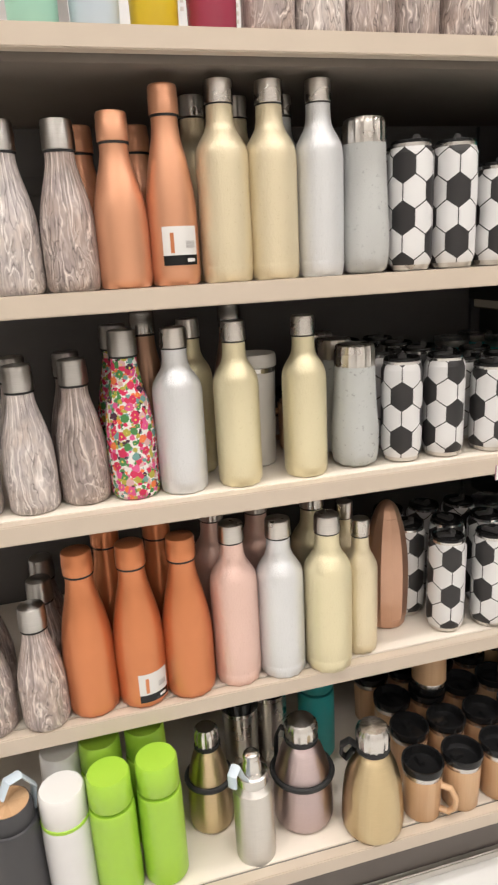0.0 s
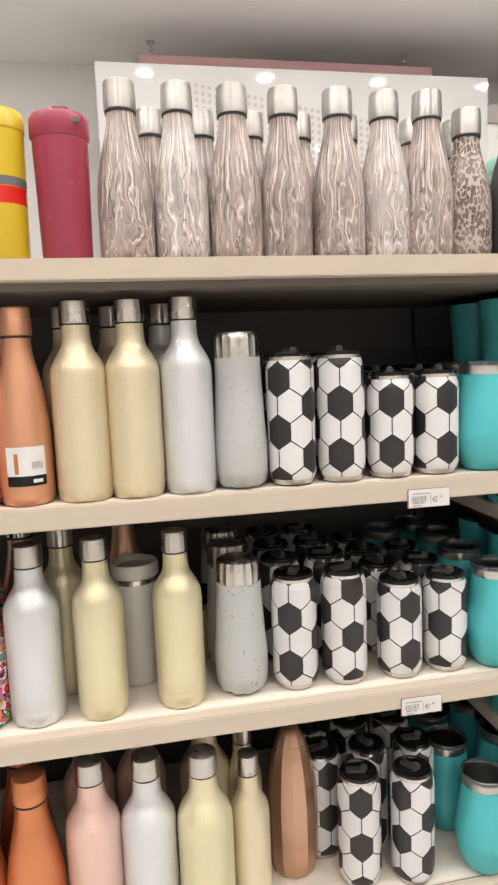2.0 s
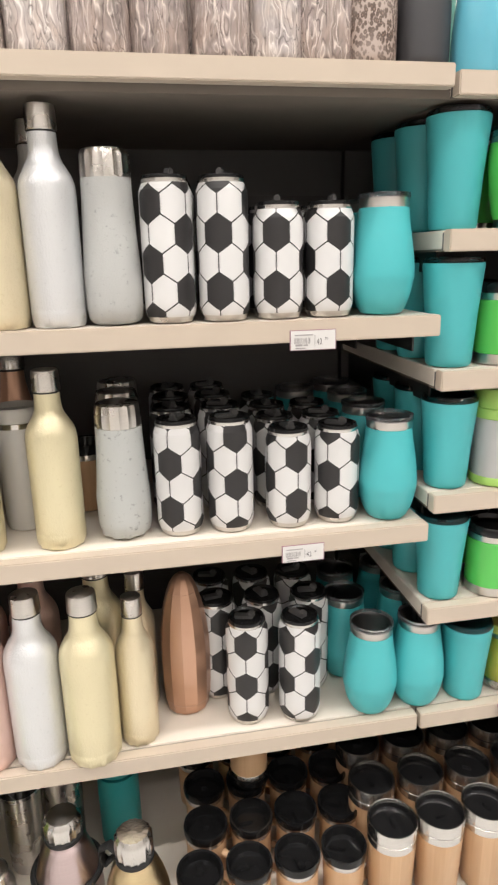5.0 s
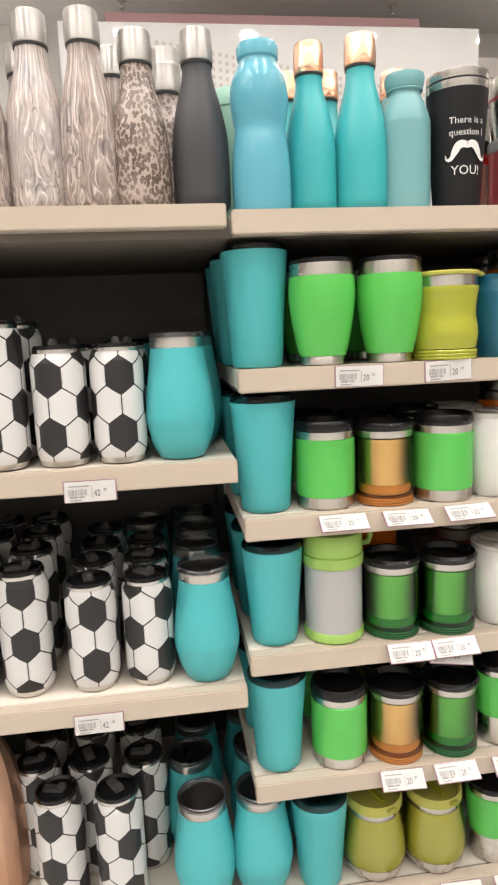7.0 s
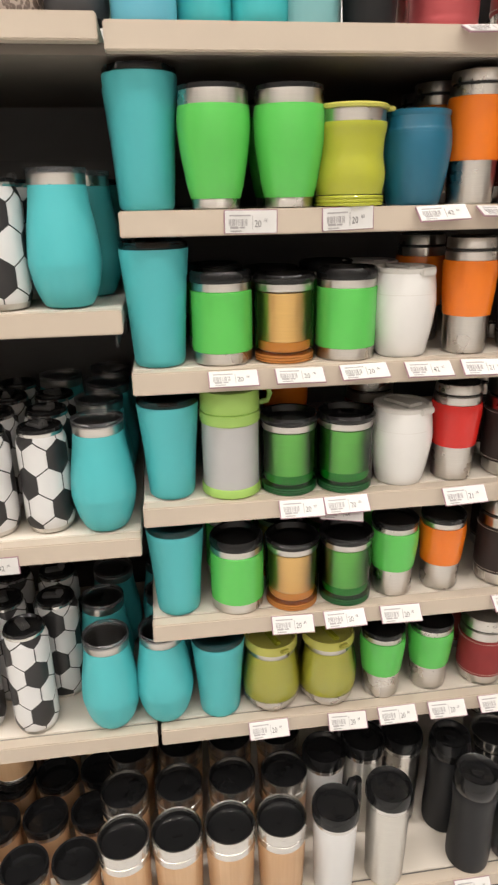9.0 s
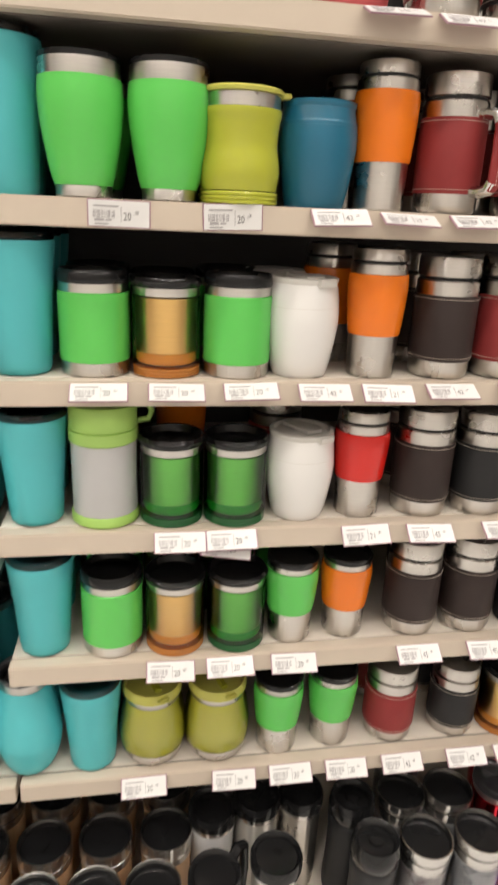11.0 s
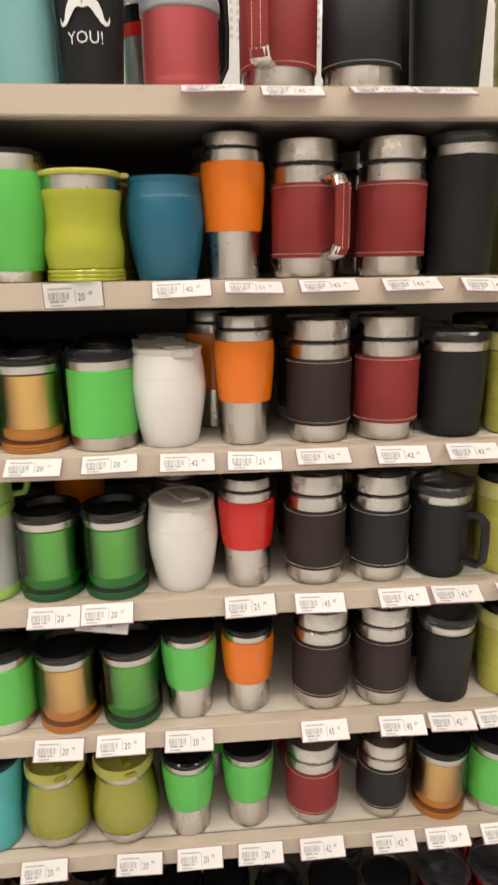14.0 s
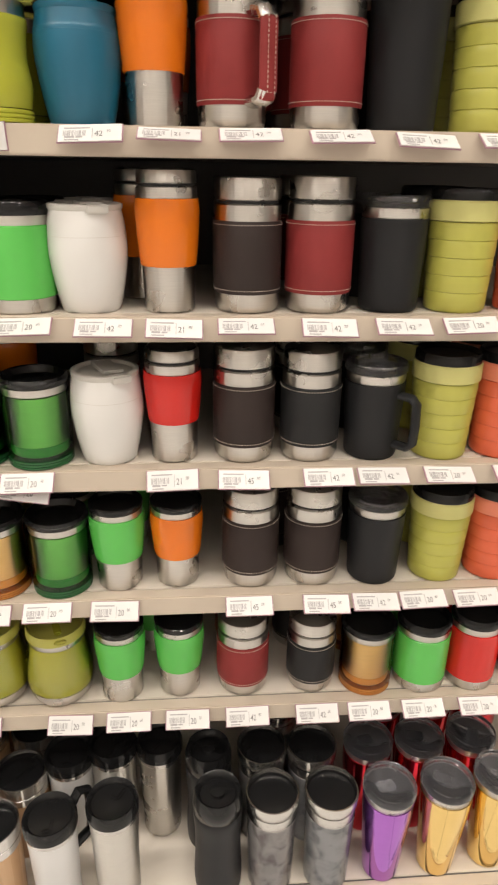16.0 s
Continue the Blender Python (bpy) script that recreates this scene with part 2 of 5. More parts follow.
def hammered(name, color):
    n = Nodes(name)
    dents = n.voronoi(210, feature="SMOOTH_F1")
    n.bump(dents, 0.5, 0.0014)
    return n.done(n.mix(dents, shade(color, 1.08), shade(color, 0.8)), 0.27, 1.0)


def leather(name, color):
    n = Nodes(name)
    pebble = n.voronoi(900)
    col = n.mix(n.noise(26, 4), shade(color, 0.82), shade(color, 1.2))
    n.bump(pebble, 0.22, 0.0007)
    return n.done(col, 0.52, Specular_IOR_Level=0.3)


def thin(name, tint, rough=0.04, ior=1.46, haze=0.0):
    """A thin wall of clear or tinted plastic: light goes straight through, gloss grows towards the rim."""
    n = Nodes(name)
    n.tree.nodes.remove(n.bsdf)
    through_it = n.add("ShaderNodeBsdfTransparent")
    cloud = n.noise(30.0, 2)
    n.plug(n.mix(cloud, shade(tint, 0.95), tint), through_it.inputs[0])
    gloss = n.add("ShaderNodeBsdfGlossy")
    gloss.inputs["Color"].default_value = (1, 1, 1, 1)
    n.plug(n.math("MULTIPLY_ADD", cloud, 0.05, rough), gloss.inputs["Roughness"])
    fresnel = n.add("ShaderNodeFresnel")
    fresnel.inputs["IOR"].default_value = ior
    mix = n.add("ShaderNodeMixShader")
    n.plug(fresnel.outputs[0], mix.inputs[0])
    body = through_it
    if haze:
        milk = n.add("ShaderNodeBsdfTranslucent")
        milk.inputs[0].default_value = (0.80, 0.80, 0.86, 1)
        body = n.add("ShaderNodeMixShader")
        body.inputs[0].default_value = haze
        n.plug(through_it.outputs[0], body.inputs[1])
        n.plug(milk.outputs[0], body.inputs[2])
    n.plug(body.outputs[0], mix.inputs[1])
    n.plug(gloss.outputs[0], mix.inputs[2])
    n.plug(mix.outputs[0], n.tree.nodes["Material Output"].inputs["Surface"])
    return n.mat


M = {}
M["laminate"] = laminate()
M["edge"] = paint("edge_band", (0.56, 0.48, 0.39), 0.34, grain=300, vary=0.05)
# beige board seen from below: the shade there is put into this brown
M["underside"] = paint("shaded_brown_underside", (0.17, 0.145, 0.12), 0.7, grain=160, relief=0.1, vary=0.12)
M["groove"] = paint("groove_grey", (0.13, 0.125, 0.12), 0.5)
M["backing"] = paint("charcoal_backing", (0.105, 0.10, 0.10), 0.62, grain=240, relief=0.1, vary=0.15)
M["plinth"] = paint("brown_grey_plinth", (0.13, 0.113, 0.10), 0.5, vary=0.1)
M["rail"] = paint("rail_grey", (0.075, 0.073, 0.072), 0.5, vary=0.1)
M["bracket"] = paint("bracket_metal", (0.05, 0.05, 0.05), 0.4, 0.6)
M["steel"] = steel("brushed_steel")
M["cap_steel"] = steel("dull_cap_steel", (0.50, 0.485, 0.46), 0.42, 0.9)
M["chrome"] = steel("polished_steel", (0.65, 0.635, 0.61), 0.22, 0.85)
M["copper_cap"] = hammered("hammered_copper", (0.82, 0.50, 0.34))
M["copper"] = paint("copper_lacquer", (0.62, 0.235, 0.10), 0.33, 0.62, vary=0.08)
M["copper_pale"] = paint("pale_copper_lacquer", (0.70, 0.36, 0.215), 0.34, 0.62, vary=0.06)
M["bronze"] = paint("bronze_lacquer", (0.56, 0.345, 0.24), 0.3, 0.75, relief=0.004, vary=0.03)
M["cream"] = speckled("cream_texture", (0.74, 0.655, 0.46), (0.66, 0.57, 0.37), 240, 0.4, 0.5, 0.36, 1.8)
M["yellow_cream"] = speckled("pale_yellow_texture", (0.75, 0.685, 0.46), (0.67, 0.60, 0.38), 240, 0.4, 0.5, 0.36, 1.8)
M["pearl"] = speckled("pearl_white_texture", (0.70, 0.715, 0.73), (0.62, 0.635, 0.65), 240, 0.4, 0.45, 0.36, 1.8)
M["blush"] = speckled("blush_pink_texture", (0.76, 0.54, 0.47), (0.68, 0.46, 0.39), 240, 0.4, 0.45, 0.36, 1.8)
M["stone"] = speckled("grey_stone_texture", (0.50, 0.52, 0.51), (0.25, 0.26, 0.26), 120, 0.35)
M["stone_plain"] = speckled("mottled_grey_texture", (0.47, 0.48, 0.47), (0.33, 0.34, 0.34), 140, 0.5)
M["marble"] = hydrographic("strand_print", (0.10, 0.075, 0.07), (0.26, 0.21, 0.195), (0.62, 0.555, 0.51))
M["marble_light"] = hydrographic("pale_strand_print", (0.20, 0.17, 0.165), (0.40, 0.36, 0.345), (0.68, 0.64, 0.61))
M["leopard"] = leopard()
M["floral"] = floral()
M["football"] = football()
M["black_plastic"] = paint("black_plastic", (0.011, 0.011, 0.0115), 0.15, vary=0.2, relief=0.02, Specular_IOR_Level=0.32)
M["seal"] = paint("black_rubber", (0.012, 0.012, 0.012), 0.6)
M["charcoal"] = paint("charcoal_powder_coat", (0.05, 0.05, 0.055), 0.5, relief=0.12)
M["black_coat"] = paint("black_powder_coat", (0.019, 0.0195, 0.021), 0.42, relief=0.12, Specular_IOR_Level=0.2)
M["teal"] = paint("turquoise_powder_coat", (0.085, 0.47, 0.50), 0.42, relief=0.14, vary=0.04)
M["teal_gloss"] = paint("turquoise_lacquer", (0.06, 0.44, 0.47), 0.36, vary=0.04)
M["teal_dark"] = paint("deep_teal", (0.03, 0.30, 0.31), 0.35)
M["sky"] = paint("sky_blue_gloss", (0.13, 0.42, 0.54), 0.18, vary=0.03)
M["mint"] = paint("mint_coat", (0.19, 0.41, 0.43), 0.42, vary=0.05)
M["mint_pale"] = paint("pale_mint", (0.36, 0.62, 0.50), 0.4)
M["green"] = paint("bright_green_gloss", (0.115, 0.54, 0.095), 0.2, vary=0.04)
M["lime"] = paint("lime_plastic", (0.36, 0.61, 0.05), 0.3, vary=0.05)
M["lime_soft"] = paint("soft_lime_plastic", (0.36, 0.58, 0.13), 0.4, vary=0.05)
M["olive"] = paint("yellow_green_gloss", (0.40, 0.42, 0.04), 0.16, vary=0.05)
M["olive_matt"] = paint("yellow_green_plastic", (0.47, 0.46, 0.09), 0.34, vary=0.05)
M["olive_pale"] = paint("pale_yellow_green_plastic", (0.58, 0.56, 0.20), 0.36, vary=0.05)
M["coral"] = paint("coral_plastic", (0.70, 0.13, 0.055), 0.36, vary=0.05)
M["coral_pale"] = paint("pale_coral_plastic", (0.75, 0.22, 0.13), 0.36, vary=0.05)
M["petrol"] = paint("petrol_blue_plastic", (0.014, 0.13, 0.22), 0.3, vary=0.05)
M["orange"] = paint("orange_gloss", (0.80, 0.19, 0.008), 0.2, vary=0.04)
M["red"] = paint("red_gloss", (0.62, 0.018, 0.012), 0.2, vary=0.04)
M["red_deep"] = paint("raspberry_lacquer", (0.52, 0.10, 0.11), 0.3, 0.45, vary=0.06)
M["white"] = paint("white_plastic", (0.76, 0.75, 0.73), 0.22, vary=0.008, relief=0.01)
M["white_lid"] = paint("off_white_lid", (0.62, 0.60, 0.56), 0.34, vary=0.04)
M["grey_cup"] = paint("pale_grey_coat", (0.70, 0.685, 0.66), 0.35)
M["white_coat"] = paint("white_powder_coat", (0.72, 0.72, 0.72), 0.35)
M["ice"] = paint("pale_blue_plastic", (0.55, 0.64, 0.72), 0.3)
M["grey"] = paint("grey_plastic", (0.29, 0.29, 0.30), 0.4)
M["grey_light"] = paint("light_grey_plastic", (0.48, 0.48, 0.48), 0.4)
M["yellow"] = paint("yellow_plastic", (0.64, 0.46, 0.02), 0.3)
M["magenta"] = paint("raspberry_plastic", (0.33, 0.045, 0.085), 0.26, vary=0.05)
M["leather_red"] = leather("oxblood_leather", (0.245, 0.03, 0.03))
M["leather_black"] = leather("black_leather", (0.017, 0.017, 0.018))
M["leather_brown"] = leather("dark_brown_leather", (0.030, 0.020, 0.018))
M["thread"] = paint("pale_thread", (0.62, 0.54, 0.46), 0.7)
M["amber_foot"] = paint("amber_foot", (0.46, 0.18, 0.04), 0.08)
M["green_foot"] = paint("green_foot", (0.022, 0.11, 0.035), 0.08)
# bright opaque paints for the glow low in the clear acrylic mugs
M["amber_base"] = paint("amber_base", (0.90, 0.50, 0.14), 0.3)
M["green_base"] = paint("green_base", (0.06, 0.46, 0.10), 0.3)
M["amber_liner"] = steel("amber_liner", (0.92, 0.80, 0.60), 0.30, 0.94, 0.25)
M["amber_shell"] = thin("amber_acrylic", (1.0, 0.86, 0.58))
M["green_liner"] = steel("green_liner", (0.62, 0.80, 0.50), 0.30, 0.94, 0.25)
M["green_shell"] = thin("green_acrylic", (0.50, 0.82, 0.42))
M["clear_lid"] = thin("clear_plastic", (0.92, 0.93, 0.95), 0.03, 1.5, 0.22)
M["olive_shell"] = thin("yellow_green_acrylic", (1.0, 1.0, 0.94))
M["olive_body"] = paint("yellow_green_liner", (0.64, 0.64, 0.09), 0.3, vary=0.05)
M["smoke_lid"] = thin("smoked_plastic", (0.42, 0.42, 0.44), 0.06)
M["bamboo"] = bamboo("bamboo_staves")
M["rose"] = steel("rose_steel", (0.56, 0.46, 0.46), 0.34)
M["gold_steel"] = steel("gold_steel", (0.62, 0.50, 0.30), 0.34)
M["gold"] = steel("gold_chrome", (0.88, 0.64, 0.25), 0.08, 0.0)
M["purple"] = steel("purple_chrome", (0.44, 0.17, 0.62), 0.08, 0.0)
M["ruby"] = steel("ruby_chrome", (0.62, 0.03, 0.05), 0.08, 0.0)
M["satin"] = steel("satin_steel", (0.66, 0.64, 0.60), 0.42)
M["photo"] = soft_picture("photo_insert", (0.26, 0.22, 0.22), (0.60, 0.57, 0.55))
M["photo_pale"] = soft_picture("pale_photo_insert", (0.30, 0.31, 0.32), (0.66, 0.67, 0.67))
M["card"] = paint("label_card", (0.70, 0.69, 0.675), 0.35, vary=0.02)
M["ink"] = paint("label_ink", (0.14, 0.135, 0.135), 0.6)
M["ink_soft"] = paint("label_ink_soft", (0.38, 0.365, 0.365), 0.6)
M["tag_frame"] = paint("label_frame_pink", (0.36, 0.20, 0.25), 0.4)
M["letter"] = paint("white_print", (0.78, 0.78, 0.77), 0.5)
M["floor_tile"] = speckled("pale_floor_tile", (0.74, 0.73, 0.71), (0.66, 0.65, 0.63), 30, 0.05)
M["grout"] = paint("grout", (0.24, 0.23, 0.22), 0.8)
M["wall"] = paint("white_wall_paint", (0.84, 0.82, 0.79), 0.6, grain=90, vary=0.03)
M["far_wall"] = paint("warm_white_wall_paint", (0.70, 0.67, 0.63), 0.6, grain=90, vary=0.04)
# darker than the other walls, to give the steel dark flanks
M["side_wall"] = paint("reflection_dark_wall", (0.38, 0.355, 0.33), 0.6, grain=90, vary=0.04)
M["ceiling"] = paint("ceiling_paint", (0.93, 0.91, 0.89), 0.7, grain=60, vary=0.02)
M["dusty_pink"] = paint("dusty_pink_paint", (0.52, 0.31, 0.32), 0.6, vary=0.05)
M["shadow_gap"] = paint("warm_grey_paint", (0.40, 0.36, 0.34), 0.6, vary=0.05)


def gloss_board():
    n = Nodes("glossy_white_board")
    return n.done(n.mix(n.noise(1.5, 2), (0.72, 0.71, 0.70), (0.78, 0.77, 0.76)), 0.045)


M["board"] = gloss_board()
M["dot"] = paint("perforation_grey", (0.58, 0.52, 0.47), 0.5)


def glow(name, strength):
    n = Nodes(name)
    return n.done((1.0, 0.97, 0.92), 0.4, Emission_Color=(1.0, 0.93, 0.85, 1.0), Emission_Strength=strength)


M["lamp"] = glow("lamp_face", 9.0)


# ---- shape helpers ----
def part(name, bm, material, parent=None, label="", flat=False):
    me = bpy.data.meshes.new(name)
    if not flat:
        bm.normal_update()
        for e in bm.edges:
            if len(e.link_faces) == 2 and e.calc_face_angle(0) > radians(38):
                e.smooth = False
        for f in bm.faces:
            f.smooth = True
    bm.to_mesh(me)
    bm.free()
    me.materials.append(M[material])
    ob = new(name, me)
    if parent:
        ob.parent = parent
    if label:
        ob["label"] = label
    return ob


def soft(points, n=4):
    """Catmull-Rom through the points of a profile."""
    p = [points[0], *points, points[-1]]
    out = []
    for a, b, c, d in zip(p, p[1:], p[2:], p[3:]):
        for i in range(n):
            t = i / n
            out.append(tuple(0.5 * (2 * b[k] + (c[k] - a[k]) * t + (2 * a[k] - 5 * b[k] + 4 * c[k] - d[k]) * t * t
                                    + (3 * b[k] - a[k] - 3 * c[k] + d[k]) * t ** 3) for k in (0, 1)))
    return out + [points[-1]]


def lathe(profile, seg=36, lobes=0, depth=0.0, lobe_top=1.0):
    """Turns a profile of (radius, height). lobes: shallow flutes round the side, up to the height lobe_top."""
    bm = bmesh.new()
    rings = []
    for r, z in profile:
        if r < 1e-6:
            rings.append([bm.verts.new((0, 0, z))])
            continue
        ring = []
        for i in range(seg):
            a = math.tau * i / seg
            k = r - (depth * (0.5 - 0.5 * math.cos(lobes * a)) if lobes and z <= lobe_top else 0)
            ring.append(bm.verts.new((k * math.cos(a), k * math.sin(a), z)))
        rings.append(ring)
    for a, b in zip(rings, rings[1:]):
        for i in range(seg):
            j = (i + 1) % seg
            if len(a) == 1 and len(b) > 1:
                bm.faces.new((a[0], b[j], b[i]))
            elif len(b) == 1 and len(a) > 1:
                bm.faces.new((a[i], a[j], b[0]))
            elif len(a) > 1:
                bm.faces.new((a[i], a[j], b[j], b[i]))
    return bm


def solid(profile, **kw):
    """A closed turned solid: the profile's ends are led to the axis."""
    return lathe([(0, profile[0][1]), *profile, (0, profile[-1][1])], **kw)


def block(sx, sy, sz, at=(0, 0, 0), bevel=0.0, bm=None, m=None):
    """Box with its base centre at `at`; edges rounded."""
    own = bmesh.new()
    bmesh.ops.create_cube(own, size=1)
    bmesh.ops.scale(own, vec=(sx, sy, sz), verts=own.verts)
    if bevel:
        bmesh.ops.bevel(own, geom=own.edges[:], offset=bevel, segments=2, affect="EDGES")
    bmesh.ops.translate(own, vec=(at[0], at[1], at[2] + sz / 2), verts=own.verts)
    if m is not None:
        own.transform(m)
    if bm is None:
        return own
    me = bpy.data.meshes.new("joint")
    own.to_mesh(me)
    own.free()
    bm.from_mesh(me)
    bpy.data.meshes.remove(me)
    return bm


def tube(points, radius, seg=10, flat_y=1.0, closed=False):
    """A rounded bar along points in the plane they span; flat_y widens it across that plane."""
    bm = bmesh.new()
    pts = [Vector(p) for p in points]
    rings = []
    count = len(pts)
    for i, p in enumerate(pts):
        a = pts[i - 1] if (i or closed) else p
        b = pts[(i + 1) % count] if (i + 1 < count or closed) else p
        d = (b - a).normalized()
        side = Vector((0, 1, 0)) if abs(d.y) < 0.9 else Vector((1, 0, 0))
        u = d.cross(side).normalized()
        w = d.cross(u).normalized()
        rings.append([bm.verts.new(p + u * radius * math.cos(math.tau * k / seg) + w * radius * flat_y * math.sin(math.tau * k / seg)) for k in range(seg)])
    pairs = list(zip(rings, rings[1:])) + ([(rings[-1], rings[0])] if closed else [])
    for a, b in pairs:
        for k in range(seg):
            j = (k + 1) % seg
            bm.faces.new((a[k], a[j], b[j], b[k]))
    if not closed:
        bm.faces.new(rings[0][::-1])
        bm.faces.new(rings[-1])
    bmesh.ops.recalc_face_normals(bm, faces=bm.faces)
    return bm


def torus(R, r, z, seg=36, tubes=8, tilt=0.0):
    pts = [(R * math.cos(math.tau * i / seg), R * math.sin(math.tau * i / seg), z + tilt * math.cos(math.tau * i / seg)) for i in range(seg)]
    bm = bmesh.new()
    rings = []
    for i, (x, y, zz) in enumerate(pts):
        a = math.tau * i / seg
        rings.append([bm.verts.new((x + r * math.cos(math.tau * k / tubes) * math.cos(a), y + r * math.cos(math.tau * k / tubes) * math.sin(a),
                                    zz + r * math.sin(math.tau * k / tubes))) for k in range(tubes)])
    for i in range(seg):
        a, b = rings[i], rings[(i + 1) % seg]
        for k in range(tubes):
            j = (k + 1) % tubes
            bm.faces.new((a[k], b[k], b[j], a[j]))
    return bm


def stitches(R, z, count=72):
    """A ring of short threads standing just proud of a band."""
    bm = bmesh.new()
    for i in range(count):
        block(0.0019, 0.0006, 0.0006, bm=bm, m=pose(0, 0, z, 0, 0, 360 * i / count) @ pose(0, -R, 0))
    return bm


def wrap(bm, R, z0):
    """Bends a flat mesh in x and y (height) round the front of a cylinder of radius R."""
    for v in bm.verts:
        a = v.co.x / R
        v.co = Vector(((R + v.co.z) * math.sin(a), -(R + v.co.z) * math.cos(a), z0 + v.co.y))
    return bm


def lettering(text, size, align="CENTER"):
    data = bpy.data.curves.new("lettering", "FONT")
    data.body, data.size, data.align_x, data.resolution_u = text, size, align, 2
    ob = bpy.data.objects.new("lettering", data)
    me = bpy.data.meshes.new_from_object(ob)
    bm = bmesh.new()
    bm.from_mesh(me)
    bpy.data.objects.remove(ob)
    bpy.data.curves.remove(data)
    bpy.data.meshes.remove(me)
    return bm


def thing(name, label, category, group=""):
    return tagged(new(name), label, category, group)


def lid_dish(R, z, h=0.012):
    """Recessed drinking lid."""
    return lathe([(0, z), (R * 1.0, z), (R * 1.03, z + h * 0.3), (R * 1.03, z + h * 0.85), (R * 0.98, z + h), (R * 0.9, z + h), (R * 0.84, z + h * 0.45), (0, z + h * 0.4)])


# ---- kinds of vessel ----
def cola_bottle(name, label, body, cap, H=0.225, R=0.037, seal="seal"):
    t = thing(name, label, "bottle")
    c = 0.037
    b = H - c - 0.002
    prof = [(R * 0.9, 0), (R * 0.97, 0.003)] + soft([(R, 0.012), (R * 1.0, 0.2 * b), (R * 0.995, 0.42 * b), (R * 0.93, 0.57 * b), (R * 0.77, 0.73 * b), (R * 0.60, 0.86 * b), (R * 0.525, 0.94 * b), (R * 0.515, b)], 5)
    part("body", solid(prof, lobes=14, depth=0.0016, lobe_top=0.004), body, t)
    part("seal_ring", solid([(R * 0.50, b), (R * 0.55, b), (R * 0.55, b + 0.003), (R * 0.50, b + 0.003)]), seal, t)
    part("cap", solid([(R * 0.55, b + 0.003), (R * 0.575, b + 0.004), (R * 0.572, H - 0.014), (R * 0.555, H - 0.013), (R * 0.555, H - 0.004), (R * 0.53, H - 0.001), (R * 0.49, H)], seg=48, lobes=24, depth=0.0005), cap, t)
    return t


def slim_bottle(name, label, body, cap="steel", H=0.268, R=0.036):
    t = thing(name, label, "bottle")
    b = H - 0.031
    prof = [(R * 0.92, 0), (R * 0.98, 0.004), (R, 0.016), (R, 0.020), (R * 0.985, 0.022), (R, 0.024)] + soft([(R, 0.05), (R, 0.58 * b), (R * 0.998, 0.70 * b), (R * 0.94, 0.765 * b), (R * 0.77, 0.82 * b), (R * 0.60, 0.865 * b), (R * 0.515, 0.915 * b), (R * 0.495, b)], 5)
    part("body", solid(prof, lobes=12, depth=0.0022, lobe_top=0.005), body, t)
    part("seal_ring", solid([(R * 0.46, b), (R * 0.515, b), (R * 0.515, b + 0.002), (R * 0.46, b + 0.002)]), "seal", t)
    part("cap", solid([(R * 0.515, b + 0.002), (R * 0.54, b + 0.003), (R * 0.52, H - 0.005), (R * 0.50, H - 0.001), (R * 0.45, H)]), cap, t)
    return t


def flask_bottle(name, label, body, H=0.208, R=0.037):
    t = thing(name, label, "bottle")
    b = H - 0.034
    prof = [(R * 0.86, 0.003), (R * 0.95, 0.007)] + soft([(R * 0.99, 0.02), (R, 0.06), (R * 0.95, 0.5 * b), (R * 0.86, 0.85 * b), (R * 0.845, b)], 5)
    part("body", solid([(R * 0.7, 0)] + prof, lobes=10, depth=0.004, lobe_top=0.012), body, t)
    part("cap", solid([(R * 0.83, b), (R * 0.84, b + 0.002), (R * 0.845, H - 0.022), (R * 0.83, H - 0.008), (R * 0.79, H - 0.002), (R * 0.72, H)], seg=48, lobes=16, depth=0.0018), "steel", t)
    return t


def football_can(name, label, H):
    t = thing(name, label, "drink can")
    R = 0.0335
    part("base_ring", solid([(R * 0.78, 0), (R * 0.86, 0.001), (R * 0.93, 0.008)]), "steel", t)
    top = H - 0.012
    part("body", solid([(R * 0.93, 0.008), (R, 0.016)] + soft([(R, 0.03), (R, top - 0.022), (R * 0.96, top - 0.008), (R * 0.87, top)], 4)), "football", t)
    part("rim", lathe([(R * 0.84, top - 0.001), (R * 0.885, top), (R * 0.90, top + 0.002), (R * 0.895, top + 0.0045), (R * 0.86, top + 0.005)]), "chrome", t)
    cover = part("lid", solid([(R * 0.86, top + 0.001), (R * 0.87, top + 0.005), (R * 0.84, top + 0.009), (R * 0.78, top + 0.0095), (R * 0.70, top + 0.006), (R * 0.4, top + 0.006)]), "black_plastic", t)
    tab = block(0.014, 0.030, 0.005, (0, 0.004, top + 0.006), 0.0014)
    block(0.009, 0.011, 0.010, (0, -0.008, top + 0.0075), 0.002, tab)
    part("tab", tab, "rail", cover)
    return t


